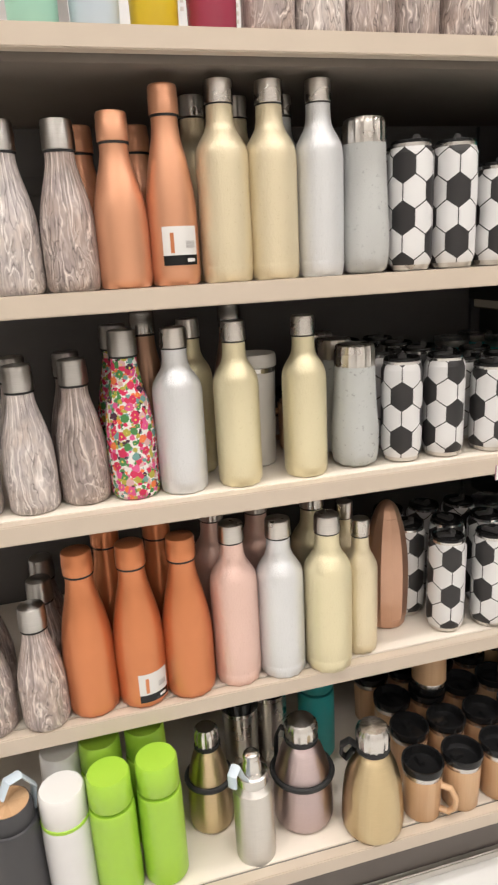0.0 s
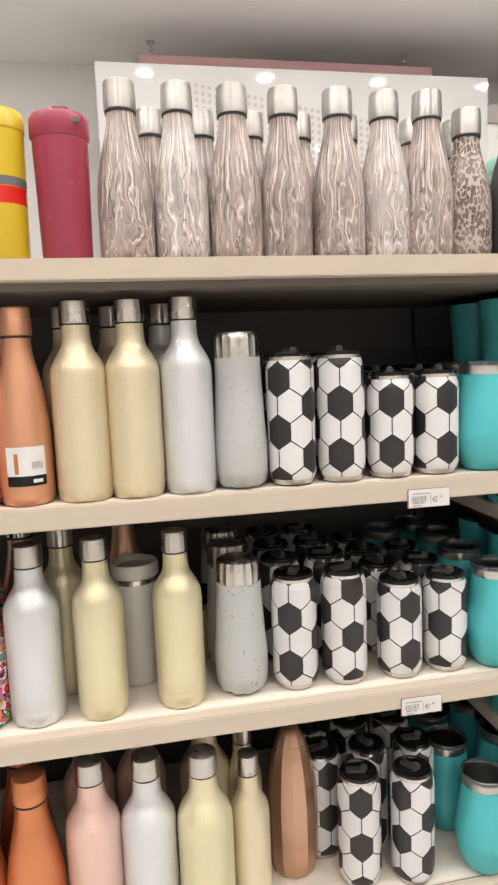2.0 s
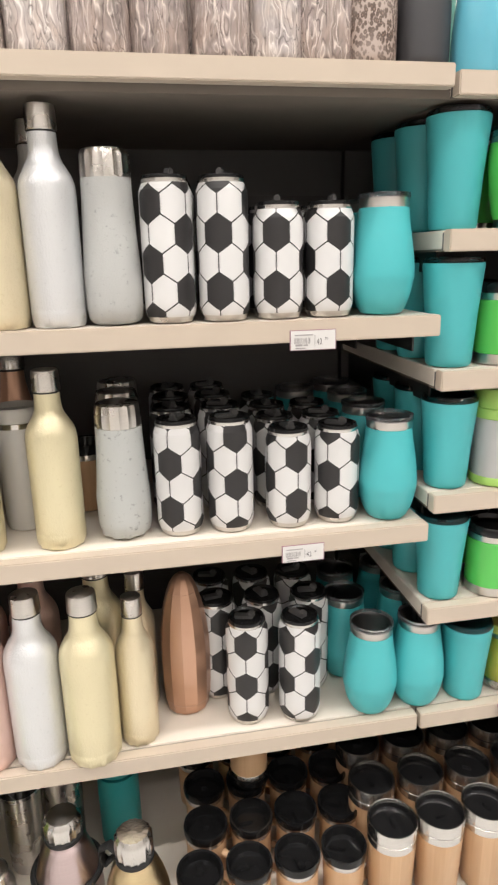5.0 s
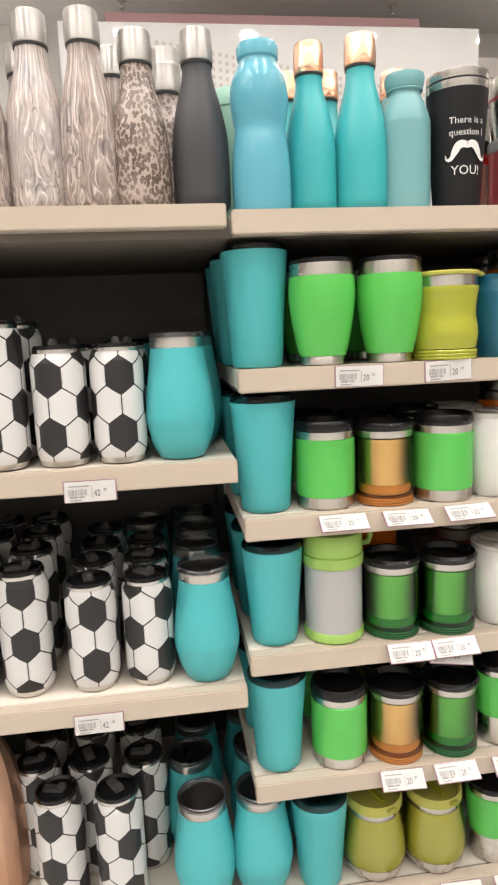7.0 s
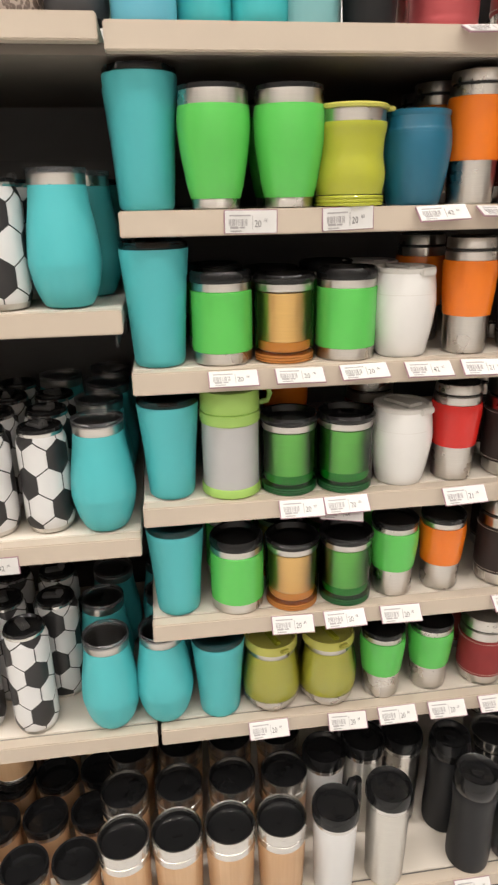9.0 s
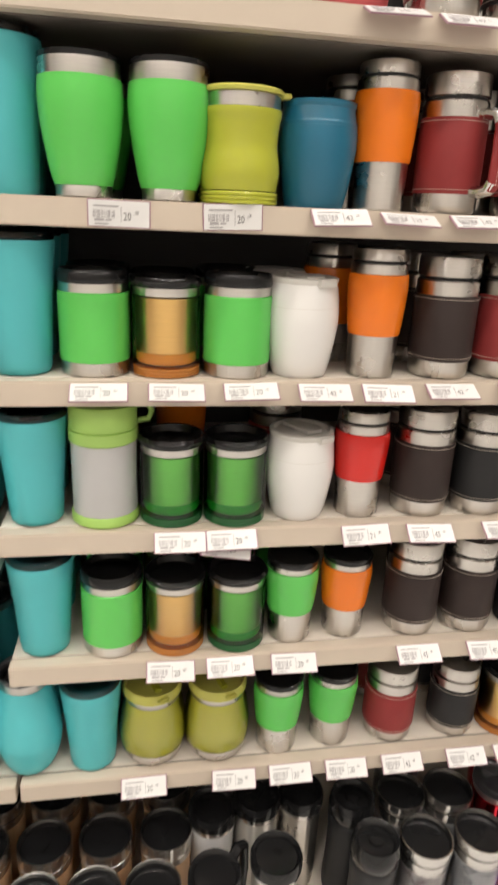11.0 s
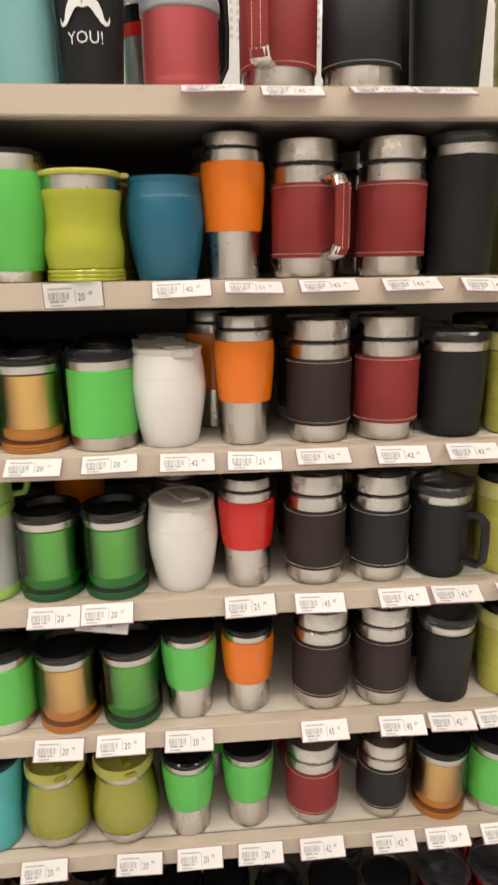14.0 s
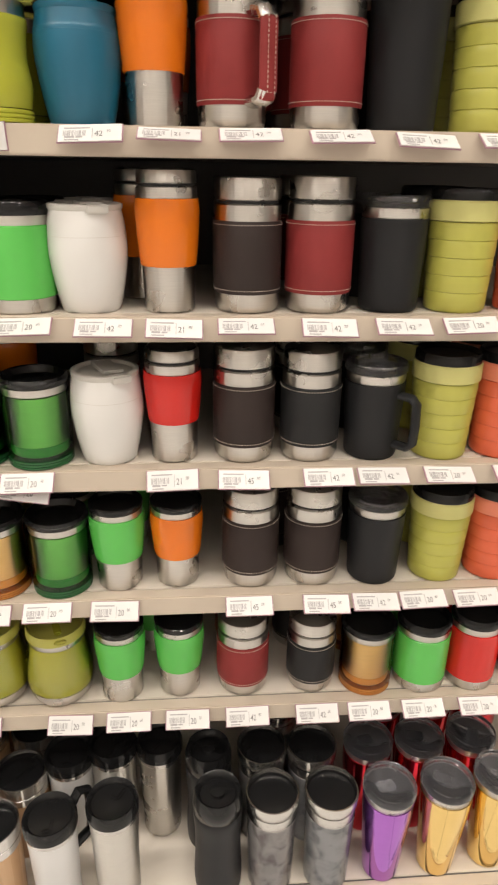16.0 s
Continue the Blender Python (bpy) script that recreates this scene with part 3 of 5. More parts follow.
def egg_tumbler(name, label, body, R=0.0440, H=0.158, lid="clear_lid", base=""):
    t = thing(name, label, "tumbler")
    b = H - 0.0185
    prof = soft([(R * 0.55, 0.0), (R * 0.68, 0.003), (R * 0.86, 0.020), (R * 0.985, 0.045), (R, 0.058), (R * 0.94, 0.62 * b), (R * 0.82, 0.85 * b), (R * 0.765, b)], 5)
    if base:
        cut = [p for p in prof if p[1] <= 0.030]
        part("base", solid(cut), base, t)
        prof = [(cut[-1][0] * 1.012, cut[-1][1])] + [p for p in prof if p[1] > 0.030]
    part("body", lathe([(0, prof[0][1]), *prof, (R * 0.735, b)]), body, t)
    part("rim", lathe([(R * 0.755, b), (R * 0.77, b + 0.001), (R * 0.765, b + 0.013), (R * 0.73, b + 0.013), (R * 0.72, b - 0.01), (R * 0.8, 0.06), (R * 0.6, 0.015), (0, 0.012)]), "steel", t)
    part("lid", lathe([(R * 0.7, b + 0.011), (R * 0.8, b + 0.012), (R * 0.80, b + 0.014), (R * 0.79, H), (R * 0.74, H), (R * 0.7, H - 0.006), (0, H - 0.007)]), lid, t)
    return t


def pot_mug(name, label):
    t = thing(name, label, "travel mug")
    R, H = 0.0482, 0.122
    part("base", solid(soft([(R * 0.70, 0), (R * 0.78, 0.002), (R * 0.90, 0.012), (R * 0.955, 0.023)], 3)), "steel", t)
    part("shell", lathe(soft([(R * 0.965, 0.0225), (R * 1.0, 0.042), (R * 0.985, 0.058), (R * 0.91, 0.082), (R * 0.83, 0.098)], 5)), "olive_shell", t, "see-through yellow-green shell")
    part("body", solid(soft([(R * 0.93, 0.0228), (R * 0.955, 0.036), (R * 0.90, 0.056), (R * 0.80, 0.082), (R * 0.76, 0.0975)], 5)), "olive_body", t)
    part("rim", solid([(R * 0.80, 0.098), (R * 0.81, 0.099), (R * 0.81, 0.107)]), "steel", t)
    cover = part("lid", lathe([(R * 0.80, 0.106), (R * 0.86, 0.108), (R * 0.86, 0.116), (R * 0.82, H), (R * 0.76, H - 0.001), (R * 0.72, H - 0.008), (0, H - 0.008)]), "olive_matt", t)
    part("slider", block(0.010, 0.05, 0.006, (0, 0, H - 0.0085), 0.002), "olive", cover)
    spout = block(0.016, 0.012, 0.005, (0, -R * 0.86, H - 0.008), 0.002)
    part("spout", spout, "olive_matt", cover)
    return t


def tall_tumbler(name, label, body="teal", R=0.043, H=0.152, lid="smoke_lid"):
    t = thing(name, label, "tumbler")
    b = H - 0.008
    part("body", solid([(R * 0.70, 0), (R * 0.745, 0.002), (R * 0.77, 0.008), (R * 0.86, 0.5 * b), (R * 0.985, 0.93 * b), (R, 0.97 * b), (R * 0.99, b)]), body, t)
    part("lid", lathe([(R * 0.95, b), (R * 0.985, b + 0.001), (R * 0.985, b + 0.005), (R * 0.93, H), (R * 0.85, H), (R * 0.8, b + 0.002), (0, b + 0.002)]), lid, t)
    return t


def tapered_mug(name, label, body="green", R=0.042, H=0.129, top="steel", lid="black_plastic"):
    t = thing(name, label, "travel mug")
    part("base", solid([(R * 0.62, 0), (R * 0.68, 0.001), (R * 0.69, 0.011), (R * 0.66, 0.013)]), "steel", t)
    part("body", solid(soft([(R * 0.71, 0.0115), (R * 0.82, 0.03), (R * 0.97, 0.068), (R * 1.01, 0.092), (R * 0.985, H - 0.02)], 5)), body, t)
    part("rim", solid([(R * 0.955, H - 0.021), (R * 0.965, H - 0.02), (R * 0.955, H - 0.005), (R * 0.93, H - 0.005)]), top, t)
    part("lid", lid_dish(R * 0.93, H - 0.006, 0.007), lid, t)
    return t


def wavy_mug(name, label, R=0.0425, H=0.110):
    t = thing(name, label, "travel mug")
    base = [(R * 0.92, 0)]
    for k in range(3):
        base += [(R * 0.98, 0.001 + 0.004 * k), (R * 0.985, 0.003 + 0.004 * k), (R * 0.955, 0.0045 + 0.004 * k)]
    part("base", solid(base), "olive", t)
    part("body", solid(soft([(R * 0.94, 0.0135), (R * 1.0, 0.03), (R * 0.985, 0.042), (R * 0.93, 0.056), (R * 0.95, 0.075), (R, H - 0.024), (R, H - 0.019)], 5)), "olive", t)
    part("rim", solid([(R * 0.96, H - 0.02), (R * 0.965, H - 0.018), (R * 0.96, H - 0.006)]), "steel", t)
    lid = solid([(R * 0.9, H - 0.006), (R * 1.03, H - 0.005), (R * 1.04, H - 0.002), (R * 0.98, H)])
    block(0.02, 0.016, 0.005, (R * 0.98, 0, H - 0.006), 0.0015, lid)
    part("lid", lid, "olive_matt", t)
    return t


def barrel_mug(name, label, body, lid, H=0.103, R=0.0415, flap=False):
    t = thing(name, label, "travel mug")
    b = H - 0.006
    part("body", solid(soft([(R * 0.66, 0), (R * 0.76, 0.002), (R * 0.9, 0.03), (R, 0.062), (R * 0.985, 0.082), (R * 0.955, b - 0.012), (R * 0.9, b)], 5)), body, t)
    part("seam", torus(R * 0.977, 0.0006, 0.081, 36, 6), lid, t)
    cover = part("lid", lid_dish(R * 0.9, b, 0.007), lid, t)
    if flap:
        f = block(0.026, 0.05, 0.004, (0.004, 0.004, b + 0.004), 0.0014)
        block(0.024, 0.012, 0.010, (0.006, -R * 0.86, b - 0.003), 0.002, f)
        part("flap", f, lid, cover, "folding drinking flap")
    return t


def two_tone_mug(name, label, sleeve, H=0.143, R=0.034, low=0.34, rings=True):
    t = thing(name, label, "travel mug")
    cut = H * low
    body = [(R * 0.76, 0), (R * 0.80, 0.0015), (R * 0.84, cut)]
    part("base", solid(body), "steel", t)
    top = H - (0.030 if rings else 0.018)
    part("sleeve", solid(soft([(R * 0.86, cut - 0.001), (R * 0.89, cut + 0.002), (R * 0.965, cut + 0.03), (R, top - 0.012), (R * 0.97, top)], 4)), sleeve, t)
    if rings:
        part("rim", solid([(R * 0.93, top), (R * 0.94, top + 0.001), (R * 0.93, top + 0.011), (R * 0.88, top + 0.012)]), "steel", t)
        part("seal_ring", solid([(R * 0.86, top + 0.011), (R * 0.86, top + 0.0155)]), "seal", t)
        cover = part("lid", solid([(R * 0.89, top + 0.015), (R * 0.92, top + 0.016), (R * 0.91, H - 0.004), (R * 0.87, H - 0.002), (R * 0.82, H - 0.006)]), "steel", t)
        part("stopper", solid([(R * 0.8, H - 0.007), (R * 0.8, H - 0.001), (R * 0.7, H)]), "black_plastic", cover)
    else:
        part("rim", solid([(R * 0.93, top), (R * 0.94, top + 0.001), (R * 0.93, top + 0.009)]), "steel", t)
        part("lid", lid_dish(R * 0.93, top + 0.008, 0.009), "black_plastic", t)
    return t


def leather_mug(name, label, hide, H=0.138, R=0.0385, handle=None):
    t = thing(name, label, "travel mug")
    k = H / 0.138
    lo, hi = 0.0215 * k, 0.0955 * k
    part("base", solid([(R * 0.84, 0), (R * 0.91, 0.002), (R * 0.96, 0.008), (R * 0.96, lo)]), "steel", t)
    band = part("leather_band", solid([(R * 0.9, lo - 0.001), (R * 0.985, lo - 0.001), (R, lo + 0.001), (R, hi - 0.001), (R * 0.985, hi), (R * 0.9, hi)]), hide, t)
    part("stitching", stitches(R + 0.0002, lo + 0.003), "thread", band)
    part("stitching", stitches(R + 0.0002, hi - 0.004), "thread", band)
    part("collar", solid([(R * 0.96, hi), (R * 0.96, hi + 0.0155 * k), (R * 0.9, hi + 0.017 * k)]), "steel", t)
    part("seal_ring", solid([(R * 0.88, hi + 0.0165 * k), (R * 0.88, hi + 0.021 * k)]), "seal", t)
    part("lid", solid([(R * 0.9, hi + 0.020 * k), (R * 0.955, hi + 0.021 * k), (R * 0.955, H - 0.003), (R * 0.92, H - 0.0005), (R * 0.5, H)]), "steel", t)
    if handle is not None:
        turn = pose(0, 0, 0, 0, 0, handle)
        grip = tube([(R + 0.021, 0, lo + 0.004 + (hi - lo) * 0.93 * i / 10) if 0 < i < 10 else (R + 0.017, 0, lo + 0.004 + (hi - lo) * 0.93 * i / 10) for i in range(11)], 0.0056, 12, 1.9)
        grip.transform(turn)
        held = part("handle_grip", grip, hide, t)
        for zz, d in ((lo + 0.002, 1), (hi + 0.004, -1)):
            clip = tube([(R * 0.88, 0, zz), (R + 0.008, 0, zz), (R + 0.016, 0, zz + d * 0.002), (R + 0.0205, 0, zz + d * 0.010)], 0.0064, 10, 1.85)
            clip.transform(turn)
            part("handle_clip", clip, "chrome", held)
        seam = bmesh.new()
        for side in (-0.0045, 0.0045):
            for i in range(16):
                block(0.0008, 0.0007, 0.0024, (R + 0.0258, side, lo + 0.008 + 0.0041 * i * k), bm=seam)
        seam.transform(turn)
        part("stitching", seam, "thread", held)
    return t


def coat_tumbler(name, label, body="black_coat", H=0.132, R=0.039, handle=False, lid="clear_lid", taper=0.88):
    t = thing(name, label, "tumbler")
    b = H - 0.026
    part("body", lathe([(0, 0), (R * taper * 0.93, 0), (R * taper * 0.98, 0.002), (R * taper, 0.006), (R * 0.97, b * 0.85), (R * 0.985, b), (R * 0.93, b)]), body, t)
    part("rim", lathe([(R * 0.94, b), (R * 0.955, b + 0.001), (R * 0.965, b + 0.011), (R * 0.9, b + 0.011)]), "steel", t)
    part("liner", lathe([(R * 0.9, b + 0.0108), (R * 0.88, b), (R * taper * 0.86, 0.012), (0, 0.012)]), "steel", t)
    l = lathe([(0, b + 0.012), (R * 0.96, b + 0.0115), (R * 1.02, b + 0.013), (R * 1.02, b + 0.019), (R * 0.97, b + 0.023), (R * 0.86, b + 0.022), (R * 0.8, b + 0.017), (0, b + 0.017)])
    cover = part("lid", l, lid, t)
    part("slider", block(0.017, 0.026, 0.006, (0.003, -0.008, b + 0.018), 0.002), lid, cover)
    if handle:
        g = tube([(R * 0.9, 0, b * 0.2), (R + 0.014, 0, b * 0.2), (R + 0.021, 0, b * 0.27), (R + 0.022, 0, b * 0.5), (R + 0.021, 0, b * 0.78), (R + 0.014, 0, b * 0.85), (R * 0.9, 0, b * 0.85)], 0.005, 10, 1.6)
        g.transform(pose(0, 0, 0, 0, 0, -46))
        part("handle", g, body, t)
    return t


def ribbed_cup(name, label, body, collar, H=0.134, R=0.042):
    t = thing(name, label, "folding cup")
    prof = [(R * 0.8, 0), (R * 0.84, 0.002)]
    steps = 5
    top = H - 0.034
    for k in range(steps):
        z = 0.004 + (top - 0.004) * k / steps
        e = (top - 0.004) / steps
        r = R * (0.85 + 0.022 * k)
        prof += [(r, z), (r * 1.012, z + e * 0.5), (r * 1.012, z + e * 0.9), (r * 0.992, z + e * 0.96)]
    part("body", solid(prof), body, t)
    part("collar", solid([(R * 0.95, top), (R * 1.0, top + 0.001), (R, top + 0.020), (R * 0.96, top + 0.022)]), collar, t)
    part("lid", lathe([(R * 0.93, top + 0.021), (R * 0.96, top + 0.022), (R * 0.95, H - 0.003), (R * 0.9, H), (R * 0.8, H - 0.004), (0, H - 0.005)]), "black_plastic", t)
    return t


def sleeve_mug(name, label, sleeve, H=0.116, R=0.0397):
    t = thing(name, label, "travel mug")
    part("base", solid([(R * 0.93, 0), (R * 0.97, 0.002), (R * 0.97, 0.016)]), "steel", t)
    part("sleeve", solid([(R * 0.97, 0.0155), (R, 0.0165), (R, H - 0.025), (R * 0.97, H - 0.024)]), sleeve, t)
    part("rim", solid([(R * 0.955, H - 0.024), (R * 0.965, H - 0.023), (R * 0.965, H - 0.014)]), "steel", t)
    part("lid", lathe([(R * 0.96, H - 0.0145), (R * 1.0, H - 0.012), (R * 0.98, H - 0.003), (R * 0.92, H), (R * 0.86, H - 0.001), (R * 0.8, H - 0.008), (0, H - 0.008)]), "black_plastic", t)
    return t


def acrylic_mug(name, label, shell, liner, H=0.110, R=0.0392):
    t = thing(name, label, "travel mug")
    top = H - 0.020
    rings = [(R * 0.93, 0)]
    for k in range(3):
        rings += [(R * 0.99, 0.001 + 0.0035 * k), (R * 0.99, 0.003 + 0.0035 * k), (R * 0.96, 0.0036 + 0.0035 * k)]
    part("foot", solid(rings), shell.replace("shell", "foot"), t)
    part("shell", lathe([(R * 0.965, 0.0109), (R, 0.0125), (R, top - 0.001), (R * 0.95, top)]), shell, t, "see-through coloured acrylic shell")
    # added disc: the glow in the clear lower shell, as bright paint
    part("inner_base", solid(soft([(R * 0.70, 0.012), (R * 0.84, 0.014), (R * 0.885, 0.018), (R * 0.885, 0.0265)], 3)), liner.replace("liner", "base"), t)
    part("liner", solid([(R * 0.88, 0.027), (R * 0.885, 0.0285), (R * 0.905, top - 0.002)]), liner, t)
    part("rim", solid([(R * 0.955, top), (R * 0.965, top + 0.001), (R * 0.965, top + 0.010)]), "steel", t)
    part("lid", lathe([(0, top + 0.008), (R * 0.97, top + 0.009), (R * 1.03, top + 0.012), (R * 1.04, top + 0.016), (R * 1.01, H - 0.003), (R * 0.97, H), (R * 0.92, H - 0.001), (R * 0.84, H - 0.009), (0, H - 0.009)]), "black_plastic", t)
    return t


def food_jar(name, label, H=0.148, R=0.0405):
    t = thing(name, label, "food jar")
    part("base", solid([(R * 0.96, 0), (R * 1.02, 0.002), (R * 1.02, 0.011), (R * 0.98, 0.0135)]), "lime_soft", t)
    part("body", solid([(R * 0.96, 0.013), (R * 0.965, 0.014), (R * 0.965, 0.104)]), "grey_light", t)
    part("collar", solid([(R * 0.98, 0.103), (R * 1.02, 0.105), (R * 1.02, 0.118), (R * 0.97, 0.1195)]), "lime_soft", t)
    part("cup_lid", solid([(R * 0.97, 0.1195), (R, 0.121), (R * 0.985, H - 0.004), (R * 0.93, H)]), "lime_soft", t)
    part("handle", tube([(R * 0.9, 0, 0.122), (R + 0.014, 0, 0.123), (R + 0.018, 0, 0.133), (R + 0.014, 0, 0.142), (R * 0.9, 0, 0.143)], 0.004, 8), "lime_soft", t)
    return t


def wavy_bottle(name, label):
    t = thing(name, label, "bottle")
    R, H = 0.0355, 0.190
    part("body", solid(soft([(R * 0.94, 0), (R * 0.99, 0.004), (R, 0.045), (R * 0.93, 0.075), (R * 0.86, 0.095), (R * 0.93, 0.111), (R * 0.98, 0.130), (R * 0.9, 0.150), (R * 0.66, 0.167), (R * 0.62, 0.172)], 5)), "sky", t)
    part("cap", solid([(R * 0.63, 0.172), (R * 0.69, 0.174), (R * 0.7, 0.186), (R * 0.64, H)], lobes=24, depth=0.0008), "sky", t)
    return t


def mint_bottle(name, label):
    t = thing(name, label, "bottle")
    R, H = 0.032, 0.162
    part("body", solid(soft([(R * 0.95, 0), (R, 0.004), (R, 0.092), (R * 0.97, 0.109), (R * 0.78, 0.127), (R * 0.63, 0.137), (R * 0.62, 0.143)], 5)), "mint", t)
    part("neck_ring", torus(R * 0.66, 0.0016, 0.1435, 36, 8), "mint", t)
    part("cap", solid([(R * 0.60, 0.1445), (R * 0.69, 0.1455), (R * 0.735, 0.150), (R * 0.77, 0.158), (R * 0.74, H), (R * 0.66, H - 0.001)]), "mint", t)
    return t


def slogan_tumbler(name, label):
    t = thing(name, label, "tumbler")
    R, H = 0.038, 0.163
    part("body", solid([(R * 0.70, 0), (R * 0.74, 0.002), (R * 0.78, 0.01), (R * 0.99, 0.136), (R, 0.140)]), "black_coat", t)
    part("rim", solid([(R * 0.99, 0.140), (R * 1.005, 0.141), (R * 1.0, 0.149)]), "chrome", t)
    part("seal_ring", solid([(R * 0.95, 0.149), (R * 0.95, 0.152)]), "seal", t)
    part("lid", solid([(R * 0.98, 0.1515), (R * 1.0, 0.153), (R * 0.99, H - 0.002), (R * 0.9, H)]), "chrome", t)
    for text, z, size in (("There is a", 0.098, 0.0112), ("question I", 0.0845, 0.0112), ("YOU!", 0.0395, 0.0155)):
        bm = lettering(text, size)
        bmesh.ops.subdivide_edges(bm, edges=[e for e in bm.edges if e.calc_length() > 0.004], cuts=1)
        part("lettering", wrap(bm, R * (0.78 + 0.21 * (z + 0.005) / 0.136) + 0.0005, z), "letter", t, "white printed words")
    half = soft([(0.0, 0.0178), (0.005, 0.0198), (0.0105, 0.0180), (0.0150, 0.0110), (0.0185, 0.0045), (0.0225, 0.0020), (0.0255, 0.0045), (0.0262, 0.0085)], 5)
    wide = [0.0031 + 0.0016 * math.sin(math.pi * min(1.0, i / 18)) if i < 18 else 0.0028 * (1 - (i - 18) / 19) for i in range(len(half))]
    line = [(-x, y, w) for (x, y), w in zip(half[::-1], wide[::-1])] + [(x, y, w) for (x, y), w in zip(half[1:], wide[1:])]
    bm = bmesh.new()
    rows = []
    for i, (x, y, w) in enumerate(line):
        a, d = line[max(0, i - 1)], line[min(len(line) - 1, i + 1)]
        tx, ty = d[0] - a[0], d[1] - a[1]
        size = math.hypot(tx, ty) or 1.0
        w = max(w, 0.0003)
        rows.append((bm.verts.new((x - ty / size * w, y + tx / size * w, 0)), bm.verts.new((x + ty / size * w, y - tx / size * w, 0))))
    for a, d in zip(rows, rows[1:]):
        bm.faces.new((a[0], a[1], d[1], d[0]))
    part("moustache_print", wrap(bm, R * 0.905 + 0.0008, 0.0545), "letter", t, "white printed moustache")
    return t


def stack_mug(name, label):
    t = thing(name, label, "travel mug")
    R, H = 0.040, 0.163
    part("body", solid([(R * 0.95, 0), (R * 0.98, 0.002), (R, 0.010), (R * 0.985, 0.012), (R, 0.014), (R * 0.99, 0.0722)]), "red_deep", t)
    part("collar", solid([(R * 0.97, 0.0722), (R * 1.03, 0.0741), (R * 1.03, 0.0843), (R * 1.0, 0.0870)]), "grey", t)
    part("cup", solid([(R * 0.84, 0.0870), (R * 0.9, 0.0926), (R * 1.0, 0.1204), (R * 1.02, 0.1352)]), "steel", t)
    part("stripe", solid([(R * 1.02, 0.1347), (R * 1.035, 0.1352), (R * 1.035, 0.1380), (R * 1.02, 0.1384)]), "red_deep", t)
    part("lid", solid([(R * 1.02, 0.1380), (R * 1.03, 0.1389), (R * 1.01, H - 0.004), (R * 0.95, H)]), "steel", t)
    g = tube([(R * 0.9, 0, 0.03), (R + 0.014, 0, 0.022), (R + 0.026, 0, 0.04), (R + 0.028, 0, 0.075), (R + 0.026, 0, 0.11), (R + 0.014, 0, 0.1204), (R * 0.9, 0, 0.12)], 0.0055, 10, 1.4)
    g.transform(pose(0, 0, 0, 0, 0, 38))
    part("handle", g, "black_plastic", t)
    return t


def banded_flask(name, label, body, band, H=0.17, R=0.03):
    t = thing(name, label, "flask")
    part("body", solid([(R * 0.9, 0), (R, 0.004), (R, H - 0.05), (R * 0.93, H - 0.04)]), body, t)
    part("band", solid([(R, H * 0.42), (R * 1.012, H * 0.42), (R * 1.012, H * 0.5), (R, H * 0.5)]), band, t)
    part("band", solid([(R, H * 0.5), (R * 1.014, H * 0.502), (R * 1.014, H * 0.6), (R, H * 0.6)]), "black_plastic", t)
    part("cap", solid([(R * 0.92, H - 0.04), (R * 0.95, H - 0.038), (R * 0.93, H - 0.003), (R * 0.86, H)]), body, t)
    return t


def striped_tumbler(name, label, body, bands, H=0.178, R=0.033):
    t = thing(name, label, "tumbler")
    part("body", solid([(R * 0.86, 0), (R * 0.9, 0.003), (R, H - 0.024)]), body, t)
    for z0, z1, m in bands:
        part("stripe", solid([(R * 0.9, z0), (R * (0.908 + 0.1 * z0 / H), z0), (R * (0.908 + 0.1 * z1 / H), z1), (R * 0.9, z1)]), m, t)
    part("lid", solid([(R * 0.98, H - 0.024), (R * 1.03, H - 0.022), (R * 1.03, H - 0.004), (R * 0.95, H)]), body, t)
    return t


def flip_tumbler(name, label, R=0.0355, H=0.180):
    t = thing(name, label, "tumbler")
    part("body", solid([(R * 0.84, 0), (R * 0.88, 0.003), (R * 0.97, H - 0.032)]), "magenta", t)
    cover = part("lid", solid([(R * 0.98, H - 0.0315), (R * 1.03, H - 0.029), (R * 1.03, H - 0.008), (R * 0.96, H - 0.003), (R * 0.8, H - 0.002)]), "magenta", t)
    part("lid_slot", block(0.018, 0.004, 0.006, (0.018, -R * 0.86, H - 0.018), 0.001), "ink", cover, "dark finger slot")
    part("flap", block(0.022, 0.034, 0.006, (0.004, -0.010, H - 0.004), 0.002), "magenta", cover)
    return t


def bamboo_tumbler(name, label):
    t = thing(name, label, "tumbler")
    R, H = 0.0395, 0.152
    part("body", solid([(R * 0.84, 0), (R * 0.87, 0.002), (R * 0.97, H - 0.036)]), "bamboo", t)
    part("collar", solid([(R * 0.96, H - 0.036), (R * 0.985, H - 0.035), (R * 0.985, H - 0.023), (R * 0.95, H - 0.022)]), "chrome", t)
    part("rim", lathe([(R * 0.95, H - 0.021), (R * 0.995, H - 0.020), (R * 1.0, H - 0.003), (R * 0.985, H), (R * 0.93, H - 0.0005), (R * 0.905, H - 0.006)]), "chrome", t)
    plug = part("stopper", lathe([(R * 0.915, H - 0.005), (R * 0.90, H - 0.006), (R * 0.86, H - 0.012), (0, H - 0.012)]), "black_plastic", t)
    part("slider", block(0.016, 0.006, 0.004, (0, 0.002, H - 0.0125), 0.001), "black_plastic", plug)
    return t


